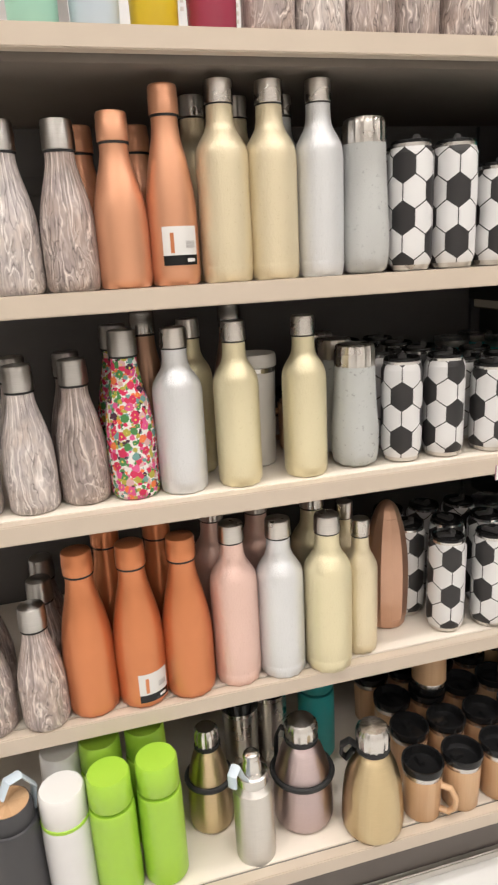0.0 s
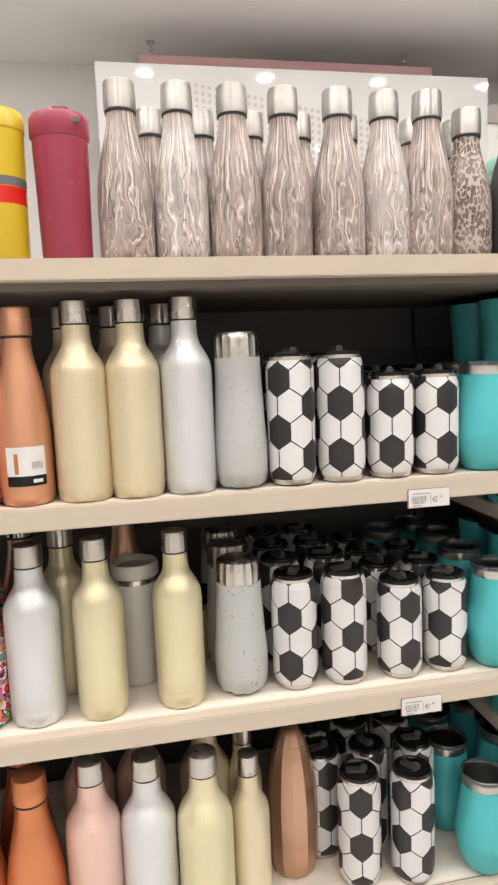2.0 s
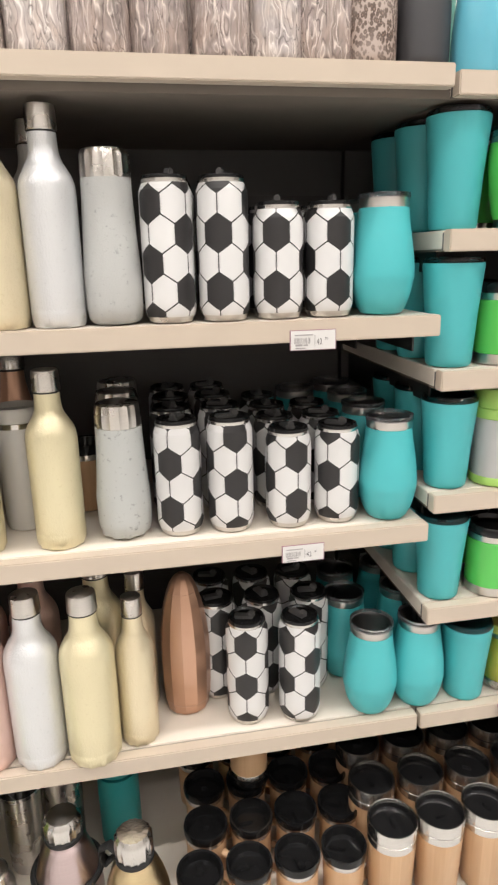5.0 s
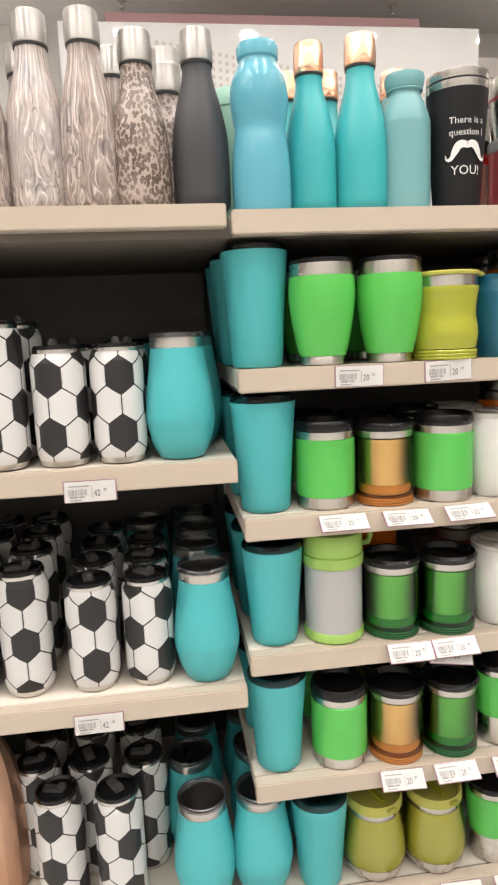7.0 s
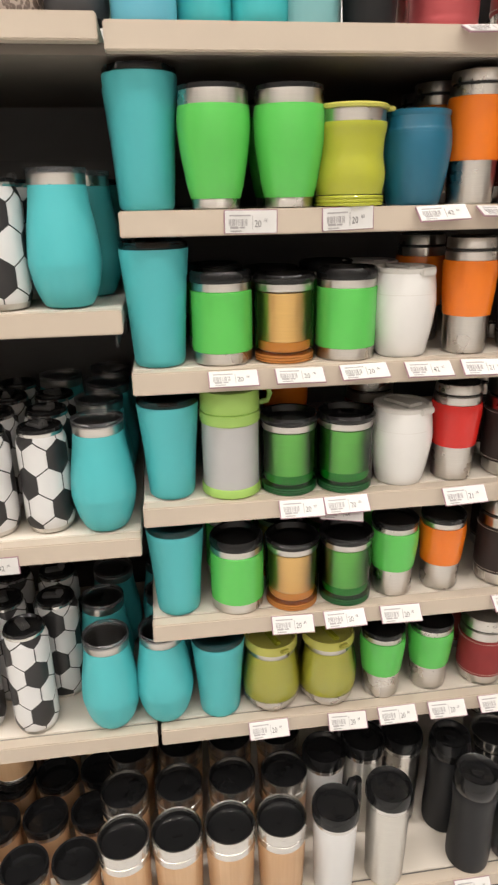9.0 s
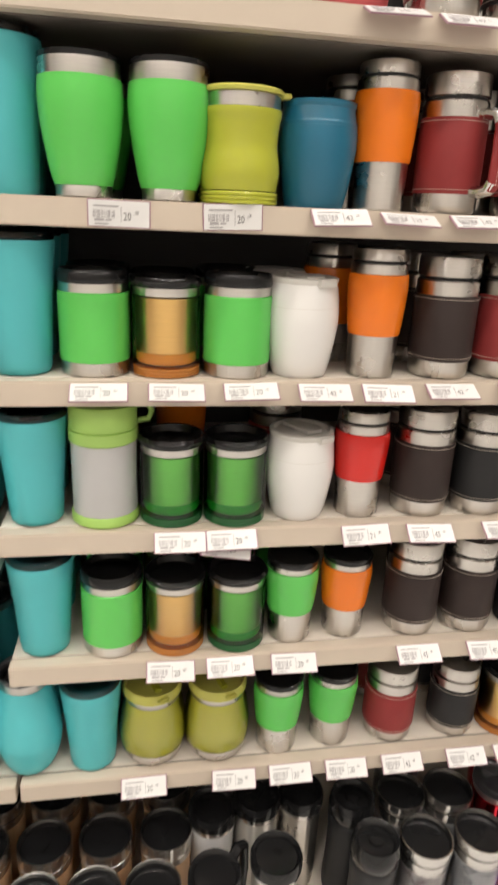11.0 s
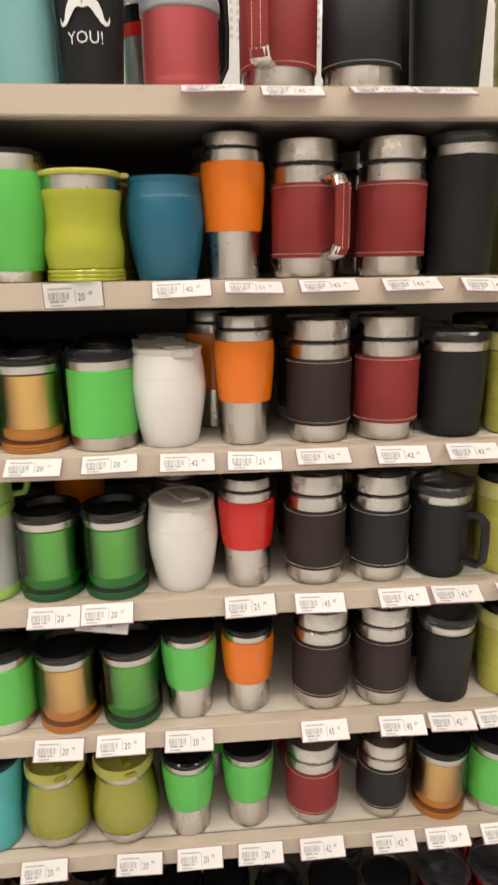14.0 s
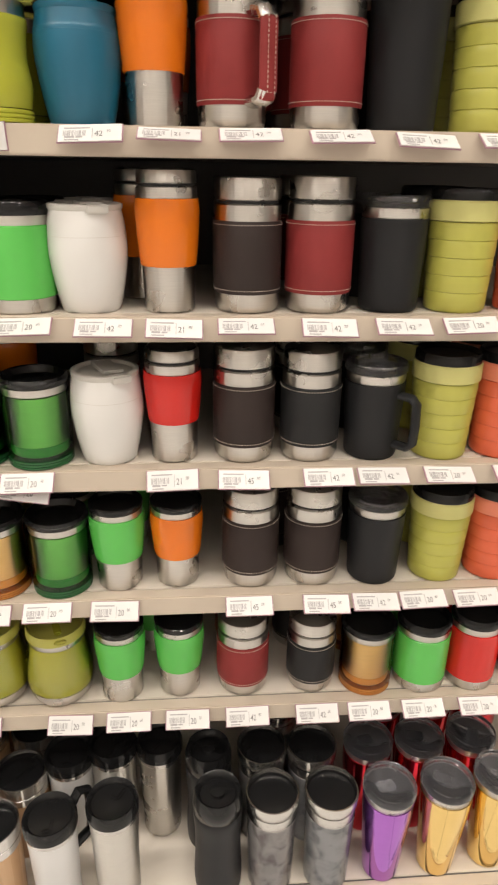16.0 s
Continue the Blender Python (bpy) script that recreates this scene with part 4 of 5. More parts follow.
def bamboo_mug(name, label, handle=-40):
    t = thing(name, label, "travel mug")
    R, H = 0.0345, 0.108
    part("body", solid([(R * 0.88, 0), (R * 0.92, 0.002), (R * 0.98, H - 0.024)]), "bamboo", t)
    part("rim", solid([(R * 0.97, H - 0.024), (R * 0.99, H - 0.023), (R * 0.99, H - 0.015)]), "chrome", t)
    cover = part("lid", lathe([(R * 0.97, H - 0.015), (R * 1.05, H - 0.0135), (R * 1.07, H - 0.005), (R * 1.04, H), (R * 0.95, H - 0.001), (R * 0.84, H - 0.014), (0, H - 0.012)]), "black_plastic", t)
    part("slider", block(0.012, 0.024, 0.006, (0, 0.010, H - 0.0135), 0.002), "black_plastic", cover)
    g = tube([(R * 0.85, 0, 0.014), (R + 0.012, 0, 0.012), (R + 0.022, 0, 0.024), (R + 0.023, 0, 0.044), (R + 0.014, 0, 0.062), (R * 0.85, 0, 0.064)], 0.0055, 10, 1.2)
    g.transform(pose(0, 0, 0, 0, 0, handle))
    part("handle", g, "bamboo", t)
    return t


def lidded_tumbler(name, label, body, H=0.215, R=0.039, handle=False, taper=0.86, spout=True, lid="black_plastic"):
    t = thing(name, label, "tumbler")
    b = H - 0.03
    part("body", solid([(R * taper * 0.95, 0), (R * taper, 0.003), (R * 0.95, b)]), body, t)
    part("rim", solid([(R * 0.94, b), (R * 0.965, b + 0.001), (R * 0.965, b + 0.008)]), "chrome", t)
    cover = part("lid", lathe([(R * 0.94, b + 0.008), (R * 1.03, b + 0.010), (R * 1.03, b + 0.024), (R * 0.96, H), (R * 0.86, H - 0.003), (R * 0.8, H - 0.008), (0, H - 0.007)]), lid, t)
    if spout:
        part("spout", block(0.014, 0.022, 0.008, (0, -0.014, H - 0.010), 0.003), "black_plastic", cover)
    if handle:
        g = tube([(R * 0.8, 0, b + 0.012), (R + 0.010, 0, H + 0.004), (R + 0.024, 0, H - 0.004), (R + 0.026, 0, b - 0.02), (R + 0.022, 0, b - 0.055), (R * 0.9, 0, b - 0.064)], 0.006, 10, 1.3)
        g.transform(pose(0, 0, 0, 0, 0, 40))
        part("handle", g, "black_plastic", t)
    return t


def press_flask(name, label, body="black_coat", H=0.192, R=0.0355):
    t = thing(name, label, "flask")
    part("body", solid(soft([(R * 0.9, 0), (R * 0.97, 0.003), (R, 0.03), (R * 0.95, 0.07), (R * 0.94, 0.115), (R, 0.150), (R * 0.97, 0.158)], 4)), body, t)
    cover = part("lid", lathe([(R * 0.96, 0.158), (R, 0.160), (R * 1.0, H - 0.012), (R * 0.9, H), (R * 0.8, H - 0.002), (R * 0.7, H - 0.010), (0, H - 0.008)]), "black_plastic", t)
    part("button", solid([(R * 0.3, H - 0.009), (R * 0.3, H - 0.003), (R * 0.2, H - 0.002)]), "black_plastic", cover)
    return t


def photo_tumbler(name, label, insert="photo"):
    t = thing(name, label, "tumbler")
    R, H = 0.0375, 0.180
    part("body", solid([(R * 0.84, 0), (R * 0.87, 0.003), (R * 0.95, H - 0.04)]), insert, t)
    part("shell", lathe([(R * 0.86, 0.001), (R * 0.89, 0.002), (R * 0.975, H - 0.04)]), "clear_lid", t)
    part("collar", solid([(R * 0.94, H - 0.04), (R * 0.97, H - 0.038), (R * 0.97, H - 0.022)]), "chrome", t)
    part("rim", lathe([(R * 0.95, H - 0.021), (R * 1.02, H - 0.018), (R * 1.04, H - 0.006), (R * 1.02, H), (R * 0.97, H), (R * 0.94, H - 0.006)]), "chrome", t)
    part("stopper", lathe([(R * 0.95, H - 0.006), (R * 0.91, H - 0.010), (0, H - 0.010)]), "black_plastic", t)
    return t


def growler(name, label, body, H=0.225, R=0.057, ring=True):
    t = thing(name, label, "insulated jug")
    part("body", solid(soft([(R * 0.86, 0), (R * 0.95, 0.004), (R, 0.02), (R * 0.98, 0.070), (R * 0.88, 0.118), (R * 0.66, 0.160), (R * 0.50, 0.176), (R * 0.47, 0.181)], 5)), body, t)
    part("neck_ring", solid([(R * 0.46, 0.179), (R * 0.55, 0.180), (R * 0.55, 0.187), (R * 0.46, 0.188)]), "seal", t)
    part("cap", solid([(R * 0.47, 0.187), (R * 0.52, 0.189), (R * 0.555, 0.206), (R * 0.54, H - 0.008), (R * 0.44, H - 0.001), (R * 0.3, H)], seg=48, lobes=16, depth=0.0016), "chrome", t)
    if ring:
        part("grip_ring", torus(R * 0.98, 0.0055, 0.108, 40, 8), "seal", t)
        strap = tube([(R * 0.5, 0, 0.183), (R * 0.8, 0, 0.186), (R * 0.98, 0, 0.16), (R * 1.02, 0, 0.112)], 0.003, 8, 2.2)
        strap.transform(pose(0, 0, 0, 0, 0, 150))
        part("strap", strap, "seal", t)
    else:
        loop = tube([(R * 0.48, 0, 0.184), (R * 0.75, 0, 0.196), (R * 0.98, 0, 0.186), (R * 1.0, 0, 0.166), (R * 0.85, 0, 0.156), (R * 0.6, 0, 0.175)], 0.004, 8, 2.4)
        loop.transform(pose(0, 0, 0, 0, 0, 170))
        part("carry_loop", loop, "seal", t)
    return t


def spray_bottle(name, label):
    t = thing(name, label, "bottle")
    R = 0.036
    part("body", solid(soft([(R * 0.92, 0), (R, 0.004), (R, 0.145), (R * 0.93, 0.16), (R * 0.7, 0.172)], 4)), "satin", t)
    part("collar", solid([(R * 0.7, 0.17), (R * 0.78, 0.172), (R * 0.78, 0.192), (R * 0.68, 0.195)]), "chrome", t)
    part("nozzle", solid(soft([(R * 0.5, 0.195), (R * 0.46, 0.21), (R * 0.4, 0.222), (R * 0.42, 0.228), (R * 0.36, 0.235), (R * 0.2, 0.238)], 4)), "chrome", t)
    loop = tube([(R * 0.6, 0, 0.19), (R * 1.0, 0, 0.215), (R * 1.4, 0, 0.25), (R * 1.8, 0, 0.24), (R * 1.8, 0, 0.215)], 0.003, 8, 3.0)
    loop.transform(pose(0, 0, 0, 0, 0, 155))
    part("carry_strap", loop, "ice", t)
    return t


def sport_bottle(name, label, body, cap, H=0.262, R=0.037, band=""):
    t = thing(name, label, "bottle")
    b = H - 0.056
    part("body", solid(soft([(R * 0.9, 0), (R * 0.98, 0.004), (R, 0.02), (R, b - 0.02), (R * 0.96, b)], 4)), body, t)
    if band:
        part("band", solid([(R * 0.95, b), (R * 0.99, b + 0.001), (R * 0.99, b + 0.006), (R * 0.95, b + 0.007)]), band, t)
    part("cap", solid([(R * 0.93, b + 0.005), (R * 0.96, b + 0.007), (R * 0.93, H - 0.004), (R * 0.86, H)]), cap, t)
    return t


def strap_bottle(name, label):
    t = thing(name, label, "bottle")
    R, H = 0.044, 0.245
    part("body", solid(soft([(R * 0.92, 0), (R, 0.004), (R, 0.19), (R * 0.96, 0.205), (R * 0.86, 0.21)], 4)), "charcoal", t)
    part("cap", solid([(R * 0.85, 0.208), (R * 0.88, 0.21), (R * 0.88, 0.235), (R * 0.8, H)]), "charcoal", t)
    part("cap_inlay", solid([(R * 0.76, H), (R * 0.76, H + 0.001)]), "bamboo", t)
    part("carry_strap", tube([(R * 0.9, 0, 0.205), (R * 1.05, 0, 0.25), (R * 0.6, 0, 0.285), (R * 0.1, 0, 0.285), (-R * 0.2, 0, 0.26)], 0.0035, 8, 3.2), "ice", t)
    return t


def faceted_bottle(name, label):
    t = thing(name, label, "bottle")
    R = 0.040
    part("base_ring", solid([(R * 0.80, 0), (R * 0.86, 0.002), (R * 0.91, 0.016), (R * 0.90, 0.017)], seg=12), "bronze", t, "", True)
    part("body", solid([(R * 0.92, 0.0172)] + soft([(R * 0.95, 0.02), (R, 0.06), (R * 1.0, 0.115), (R * 0.94, 0.150), (R * 0.80, 0.187), (R * 0.62, 0.213)], 4), seg=12), "bronze", t, "", True)
    part("cap", solid(soft([(R * 0.617, 0.2134), (R * 0.49, 0.226), (R * 0.32, 0.236), (R * 0.14, 0.241)], 4), seg=12), "bronze", t, "", True)
    return t


def carton_label(parent_R, z, t, dark=0.011):
    """A paper product label round the front of a bottle, with a small picture, a bar code and a black foot."""
    def sheet(w, h, x, y, lift):
        bm = bmesh.new()
        cols = [(bm.verts.new((x + w * (i / 8 - 0.5), y, lift)), bm.verts.new((x + w * (i / 8 - 0.5), y + h, lift))) for i in range(9)]
        for a, b in zip(cols, cols[1:]):
            bm.faces.new((a[0], b[0], b[1], a[1]))
        return wrap(bm, parent_R, z)
    paper = part("paper_label", sheet(0.05, 0.05, 0, 0, 0.0005), "card", t, "white paper product label")
    part("label_foot", sheet(0.05, 0.013, 0, 0, 0.0008), "black_plastic", paper)
    part("label_mark", sheet(0.012, 0.0045, 0.013, 0.004, 0.0011), "card", paper)
    part("label_picture", sheet(0.005, 0.026, -0.012, 0.016, 0.0008), "copper", paper)
    bars = bmesh.new()
    for i in range(9):
        me = bpy.data.meshes.new("joint")
        own = sheet(0.0009, 0.009, 0.007 + 0.0016 * i, 0.022, 0.0008)
        own.to_mesh(me)
        own.free()
        bars.from_mesh(me)
        bpy.data.meshes.remove(me)
    tagged(part("bar_code", bars, "ink_soft", paper), kind="stuff")


# ---- the room ----
def setting(name, bm, material, label):
    return tagged(part(name, bm, material, None, "", True), label, "", "", "structure")


X0, X1, Y0, Y1 = -5.5, 6.5, -4.4, 5.2
floor = setting("floor", block(X1 - X0, Y1 - Y0, 0.2, ((X0 + X1) / 2, (Y0 + Y1) / 2, FLOOR - 0.206)), "grout", "pale grey tiled shop floor")
setting("ceiling", block(X1 - X0, Y1 - Y0, 0.2, ((X0 + X1) / 2, (Y0 + Y1) / 2, CEILING)), "ceiling", "plain off-white shop ceiling")
setting("wall_north", block(X1 - X0, 0.2, CEILING, ((X0 + X1) / 2, Y1 + 0.1, 0)), "wall", "plain white painted shop wall")
setting("wall_south", block(X1 - X0, 0.2, CEILING, ((X0 + X1) / 2, Y0 - 0.1, 0)), "far_wall", "plain warm white painted shop wall")
# added side walls, out of view; their dark colour shapes the steel's reflections
setting("wall_west", block(0.2, Y1 - Y0 + 0.4, CEILING, (X0 - 0.1, (Y0 + Y1) / 2, 0)), "side_wall", "plain unseen side wall, darkened for reflections in the steel")
setting("wall_east", block(0.2, Y1 - Y0 + 0.4, CEILING, (X1 + 0.1, (Y0 + Y1) / 2, 0)), "side_wall", "plain unseen side wall, darkened for reflections in the steel")

# the glossy partition board behind the shelving, with a pink one behind it
board = tagged(new("partition_board"), "glossy white partition board with a dotted field", "partition board")
part("panel", block(3.13, 0.06, 3.55 - FLOOR, (0.90, 4.33, FLOOR - 0.005), 0.004), "board", board)
dots = bmesh.new()
for i in range(44):
    for j in range(11):
        x, z = 0.02 + 0.05 * i, 3.40 - 0.052 * j - 0.0085 * i
        if z > 2.7:
            block(0.024, 0.003, 0.026, (x, 4.2985, z), bm=dots)
tagged(part("dot_field", dots, "dot", board, "rows of small printed dots", True), kind="stuff")
pink = tagged(new("partition_board"), "dusty pink painted partition board", "partition board")
part("panel", block(2.4, 0.05, 3.69 - FLOOR, (0.86, 4.50, FLOOR - 0.005), 0.004), "dusty_pink", pink)
bulkhead = tagged(new("bulkhead"), "white boxed partition with a warm grey top strip", "partition", kind="structure")
part("strip", block(2.4, 0.4, 0.14, (3.66, 4.5, 3.2)), "shadow_gap", bulkhead)
part("face", block(2.4, 0.36, 3.2, (3.66, 4.5, 0)), "wall", bulkhead)


def sprinkler(x, y):
    t = thing("sprinkler", "small dull metal ceiling sprinkler head", "sprinkler", "ceiling sprinklers")
    part("rose", solid([(0.035, CEILING - 0.012), (0.035, CEILING)]), "steel", t)
    part("head", solid([(0.018, CEILING - 0.07), (0.022, CEILING - 0.06), (0.010, CEILING - 0.05), (0.010, CEILING - 0.012)]), "steel", t)
    t.location = (x, y, 0)


sprinkler(-0.22, 4.75)
sprinkler(1.94, 4.75)


def downlight(x, y, first=[]):
    if not first:
        t = thing("downlight", "round recessed ceiling downlight, switched on", "downlight", "ceiling downlights")
        part("trim_ring", lathe([(0.075, CEILING - 0.006), (0.10, CEILING - 0.008), (0.105, CEILING - 0.001), (0.075, CEILING - 0.001)]), "white", t)
        part("lamp_face", solid([(0.074, CEILING - 0.005), (0.074, CEILING - 0.003)]), "lamp", t)
        first.append(t)
        t.location = (x, y, 0)
    else:
        copy_thing(first[0], pose(x, y, 0))


for y in ROWS_Y:
    for x in COLUMNS_X:
        downlight(x, y)

# ---- shelving ----
SHELF = {"top": 1.466, "one": 1.28, "two": 1.092, "three": 0.908, "four": 0.722, "low": 0.53, "a": 1.170, "b": 0.866, "deck": 0.24}
BAYS = {"left": (-1.30, -0.003), "right": (0.003, 1.28)}
THICK = 0.0285
LIFT = 0.007  # the left top board sits a little higher


def shelf(bay, level, front=0.0, depth=0.43):
    a, b = BAYS[bay]
    z = SHELF[level] + (LIFT if (bay, level) == ("left", "top") else 0)
    t = thing("shelf", "beige laminate shop shelf board with a pale front edge" if level != "deck" else "beige laminate base deck of the shop shelving", "shelf", "shelf boards")
    w, mid = b - a, (a + b) / 2
    thick = 0.0265 if (bay, level) == ("left", "top") else THICK
    drop = LIFT + THICK - thick if (bay, level) == ("left", "top") else 0.0
    part("board", block(w - 0.001, depth - 0.024, thick - 0.004, (mid, front + 0.024 + (depth - 0.024) / 2, z - thick + 0.003), 0.0012), "laminate", t)
    # thin slab whose dark colour stands in for shade below the board
    part("underside", block(w - 0.002 + (0.007 if drop else 0), depth - 0.028, 0.0026 + drop, (mid + (0.0035 if drop else 0), front + 0.025 + (depth - 0.028) / 2, z - thick + 0.0002 - drop)), "underside", t, "underside slab, coloured dark for the shade beneath")
    part("edge_strip", block(w, 0.0200, thick, (mid, front + 0.0103, z - thick), 0.0016), "edge", t, "pale beige edge strip")
    part("groove", block(w - 0.002, 0.004, thick - 0.006, (mid, front + 0.0232, z - thick + 0.002)), "groove", t)
    if level not in ("top", "deck"):
        for x in (a + 0.012, b - 0.012):
            br = block(0.003, 0.36, 0.028, (x, 0.24, z - thick - 0.028))
            block(0.003, 0.12, 0.03, (x, 0.36, z - thick - 0.056), 0, br)
            part("bracket", br, "bracket", t, "dark metal shelf bracket")


for level in ("top", "a", "b", "low"):
    shelf("left", level, depth=0.47 if level == "top" else 0.43)
for level in ("top", "one", "two", "three", "four", "low"):
    shelf("right", level, depth=0.47 if level == "top" else 0.43)
for bay in BAYS:
    shelf(bay, "deck", -0.092, 0.53)
for name, (a, b) in BAYS.items():
    t = thing("back_panel", "charcoal back panel of the shop shelving", "back panel", "shelving back panels")
    part("panel", block(b - a - 0.002, 0.02, SHELF["top"] - THICK - 0.0005 - FLOOR - 0.001, ((a + b) / 2, 0.448, FLOOR + 0.001)), "backing", t)
    for z in (0.42, 0.80, 1.325):
        part("rail", block(b - a - 0.004, 0.012, 0.032, ((a + b) / 2, 0.431, z), 0.002), "rail", t)
    p = thing("plinth", "brown-grey recessed plinth under the base deck", "plinth", "shelving plinths")
    part("board", block(b - a, 0.02, 0.2085 - FLOOR, ((a + b) / 2, -0.045, FLOOR + 0.0005)), "plinth", p)
    part("foot_strip", block(b - a, 0.014, 0.018, ((a + b) / 2, -0.0625, FLOOR + 0.0005), 0.003), "satin", p, "thin pale metal foot strip")
for x in (-1.312, 0.0, 1.292):
    t = thing("upright", "dark slotted steel upright of the shop shelving", "upright", "shelving uprights")
    part("post", block(0.05 if x == 0 else 0.02, 0.012, (1.4365 if x == 0 else 1.41) - FLOOR, (x, 0.466 if x == 0 else 0.42, FLOOR + 0.001)), "rail", t)


# ---- price labels ----
def price_tag(number, first={}):
    """Card 59 x 29 mm in a clear holder with a pink outline; origin at its top left, face to -y."""
    if number in first:
        return first[number]
    t = thing("price_tag", "white printed shelf price label in a thin holder", "price label", "shelf price labels")
    part("holder", block(0.061, 0.0012, 0.0305, (0.0295, 0.0016, -0.0298), 0.0004), "tag_frame", t, "thin pink-edged holder")
    card = part("card", block(0.0585, 0.0008, 0.0285, (0.0295, 0.0004, -0.0288)), "card", t)
    ink = bmesh.new()
    x = 0.005
    rnd = random.Random(7)
    while x < 0.026:
        w = rnd.choice((0.0005, 0.0009, 0.0013))
        block(w, 0.0003, 0.0085, (x, -0.0002, -0.0195), bm=ink)
        x += w + rnd.choice((0.0006, 0.001))
    tagged(part("bar_code", ink, "ink_soft", card), kind="stuff")
    lines = block(0.024, 0.0003, 0.0018, (0.017, -0.0002, -0.0075))
    block(0.009, 0.0003, 0.0030, (0.0105, -0.0002, -0.0232), bm=lines)
    block(0.006, 0.0003, 0.0022, (0.0195, -0.0002, -0.0228), bm=lines)
    block(0.013, 0.0003, 0.0016, (0.0125, -0.0002, -0.0270), bm=lines)
    block(0.0006, 0.0003, 0.017, (0.0315, -0.0002, -0.024), bm=lines)
    part("small_print", lines, "ink_soft", card)
    for text, size, px, pz in ((number, 0.0130, 0.0335, -0.0215), (".00", 0.0062, 0.0440, -0.0150)):
        bm = lettering(text, size, "LEFT")
        bmesh.ops.scale(bm, vec=(0.60, 1, 1), verts=bm.verts)
        bm.transform(pose(px, -0.0005, pz, 90, 0, 0))
        part("price", bm, "ink", card, "black printed price")
    for ob in t.children_recursive:
        ob.data.transform(Matrix.Diagonal((1.03, 1.0, 0.87, 1.0)))
    first[number] = t
    return t


HUNG = set()


def put_tag(x, level, number, tip=0.0, front=0.0, roll=0.0, drop=0.0):
    t = price_tag(number)
    m = pose(x, front - 0.0018, SHELF[level] - 0.001 - drop, tip, roll, 0)
    if number in HUNG:
        copy_thing(t, m)
    else:
        t.matrix_basis = m
        HUNG.add(number)


TAGS = {
    "top": ((0.389, "45", -66), (0.467, "42", -60), (0.556, "42", -66), (0.619, "42", -66)),
    "one": ((0.123, "20", 0), (0.238, "20", 0), (0.351, "42", -52), (0.427, "21", -66), (0.506, "42", -63), (0.596, "42", -63), (0.684, "42", -60), (0.77, "20", -60), (0.855, "20", -60)),
    "two": ((0.097, "20", -56), (0.181, "20", -58), (0.264, "20", -58), (0.35, "42", -56), (0.426, "21", -52), (0.504, "42", -63), (0.597, "42", -54), (0.68, "42", -60), (0.757, "20", -60), (0.845, "20", -60)),
    "three": ((0.186, "20", -44), (0.248, "20", -50), (0.418, "21", -42), (0.504, "45", -53), (0.607, "42", -58), (0.674, "42", -66), (0.757, "20", -66), (0.845, "20", -66)),
    "four": ((0.175, "20", -44), (0.252, "20", -53), (0.338, "20", -47), (0.513, "45", -53), (0.616, "45", -56), (0.682, "42", -66), (0.746, "20", -66), (0.82, "20", -66)),
    "low": ((0.138, "20", -42), (0.264, "20", -42), (0.345, "20", -47), (0.428, "20", -47), (0.513, "42", -47), (0.614, "42", -50), (0.69, "20", -56), (0.77, "20", -58), (0.855, "20", -61)),
    "deck": ((0.245, "21", -40), (0.345, "21", -40), (0.46, "21", -42), (0.6, "21", -42), (0.79, "21", -40), (0.872, "21", -40)),
}
rnd = random.Random(3)
for level, row in TAGS.items():
    for x, number, tip in row:
        put_tag(x, level, number, tip, -0.092 if level == "deck" else 0.0, rnd.uniform(-2.2, 2.2))
put_tag(-0.213, "a", "42", 0, drop=0.012)
put_tag(-0.226, "b", "42", 0, drop=0.012)
put_tag(0.244, "three", "20", -34, roll=9, drop=0.004)

# ---- goods ----
MADE = {}
spin = random.Random(11)


def stand(kind, level, spots, turn=None):
    """Stands copies of one kind of vessel at (x, y) spots of a shelf."""
    for k, (x, y) in enumerate(spots):
        angle = spin.uniform(-180, 180) if turn is None else (turn[k % len(turn)] if isinstance(turn, tuple) else turn)
        m = pose(x, y, SHELF[level] + 0.0003 + (LIFT if level == "top" and x < 0 else 0), 0, 0, angle)
        if kind not in MADE:
            MADE[kind] = KINDS[kind]()
            MADE[kind].matrix_basis = m @ Matrix.Diagonal((*MADE[kind].scale, 1))
        else:
            copy_thing(MADE[kind], m)


def tall_labelled():
    t = cola_bottle("bottle", "tall pale copper bottle with a white product label", "copper_pale", "copper_pale", 0.251, 0.0345)
    carton_label(0.0345, 0.026, t)
    return t


def copper_labelled():
    t = cola_bottle("bottle", "copper steel bottle with a torn paper label", "copper", "copper", 0.268, 0.0405)
    carton_label(0.0405, 0.012, t)
    return t


def sized(t, wide, high):
    t.scale = (wide, wide, high)
    return t


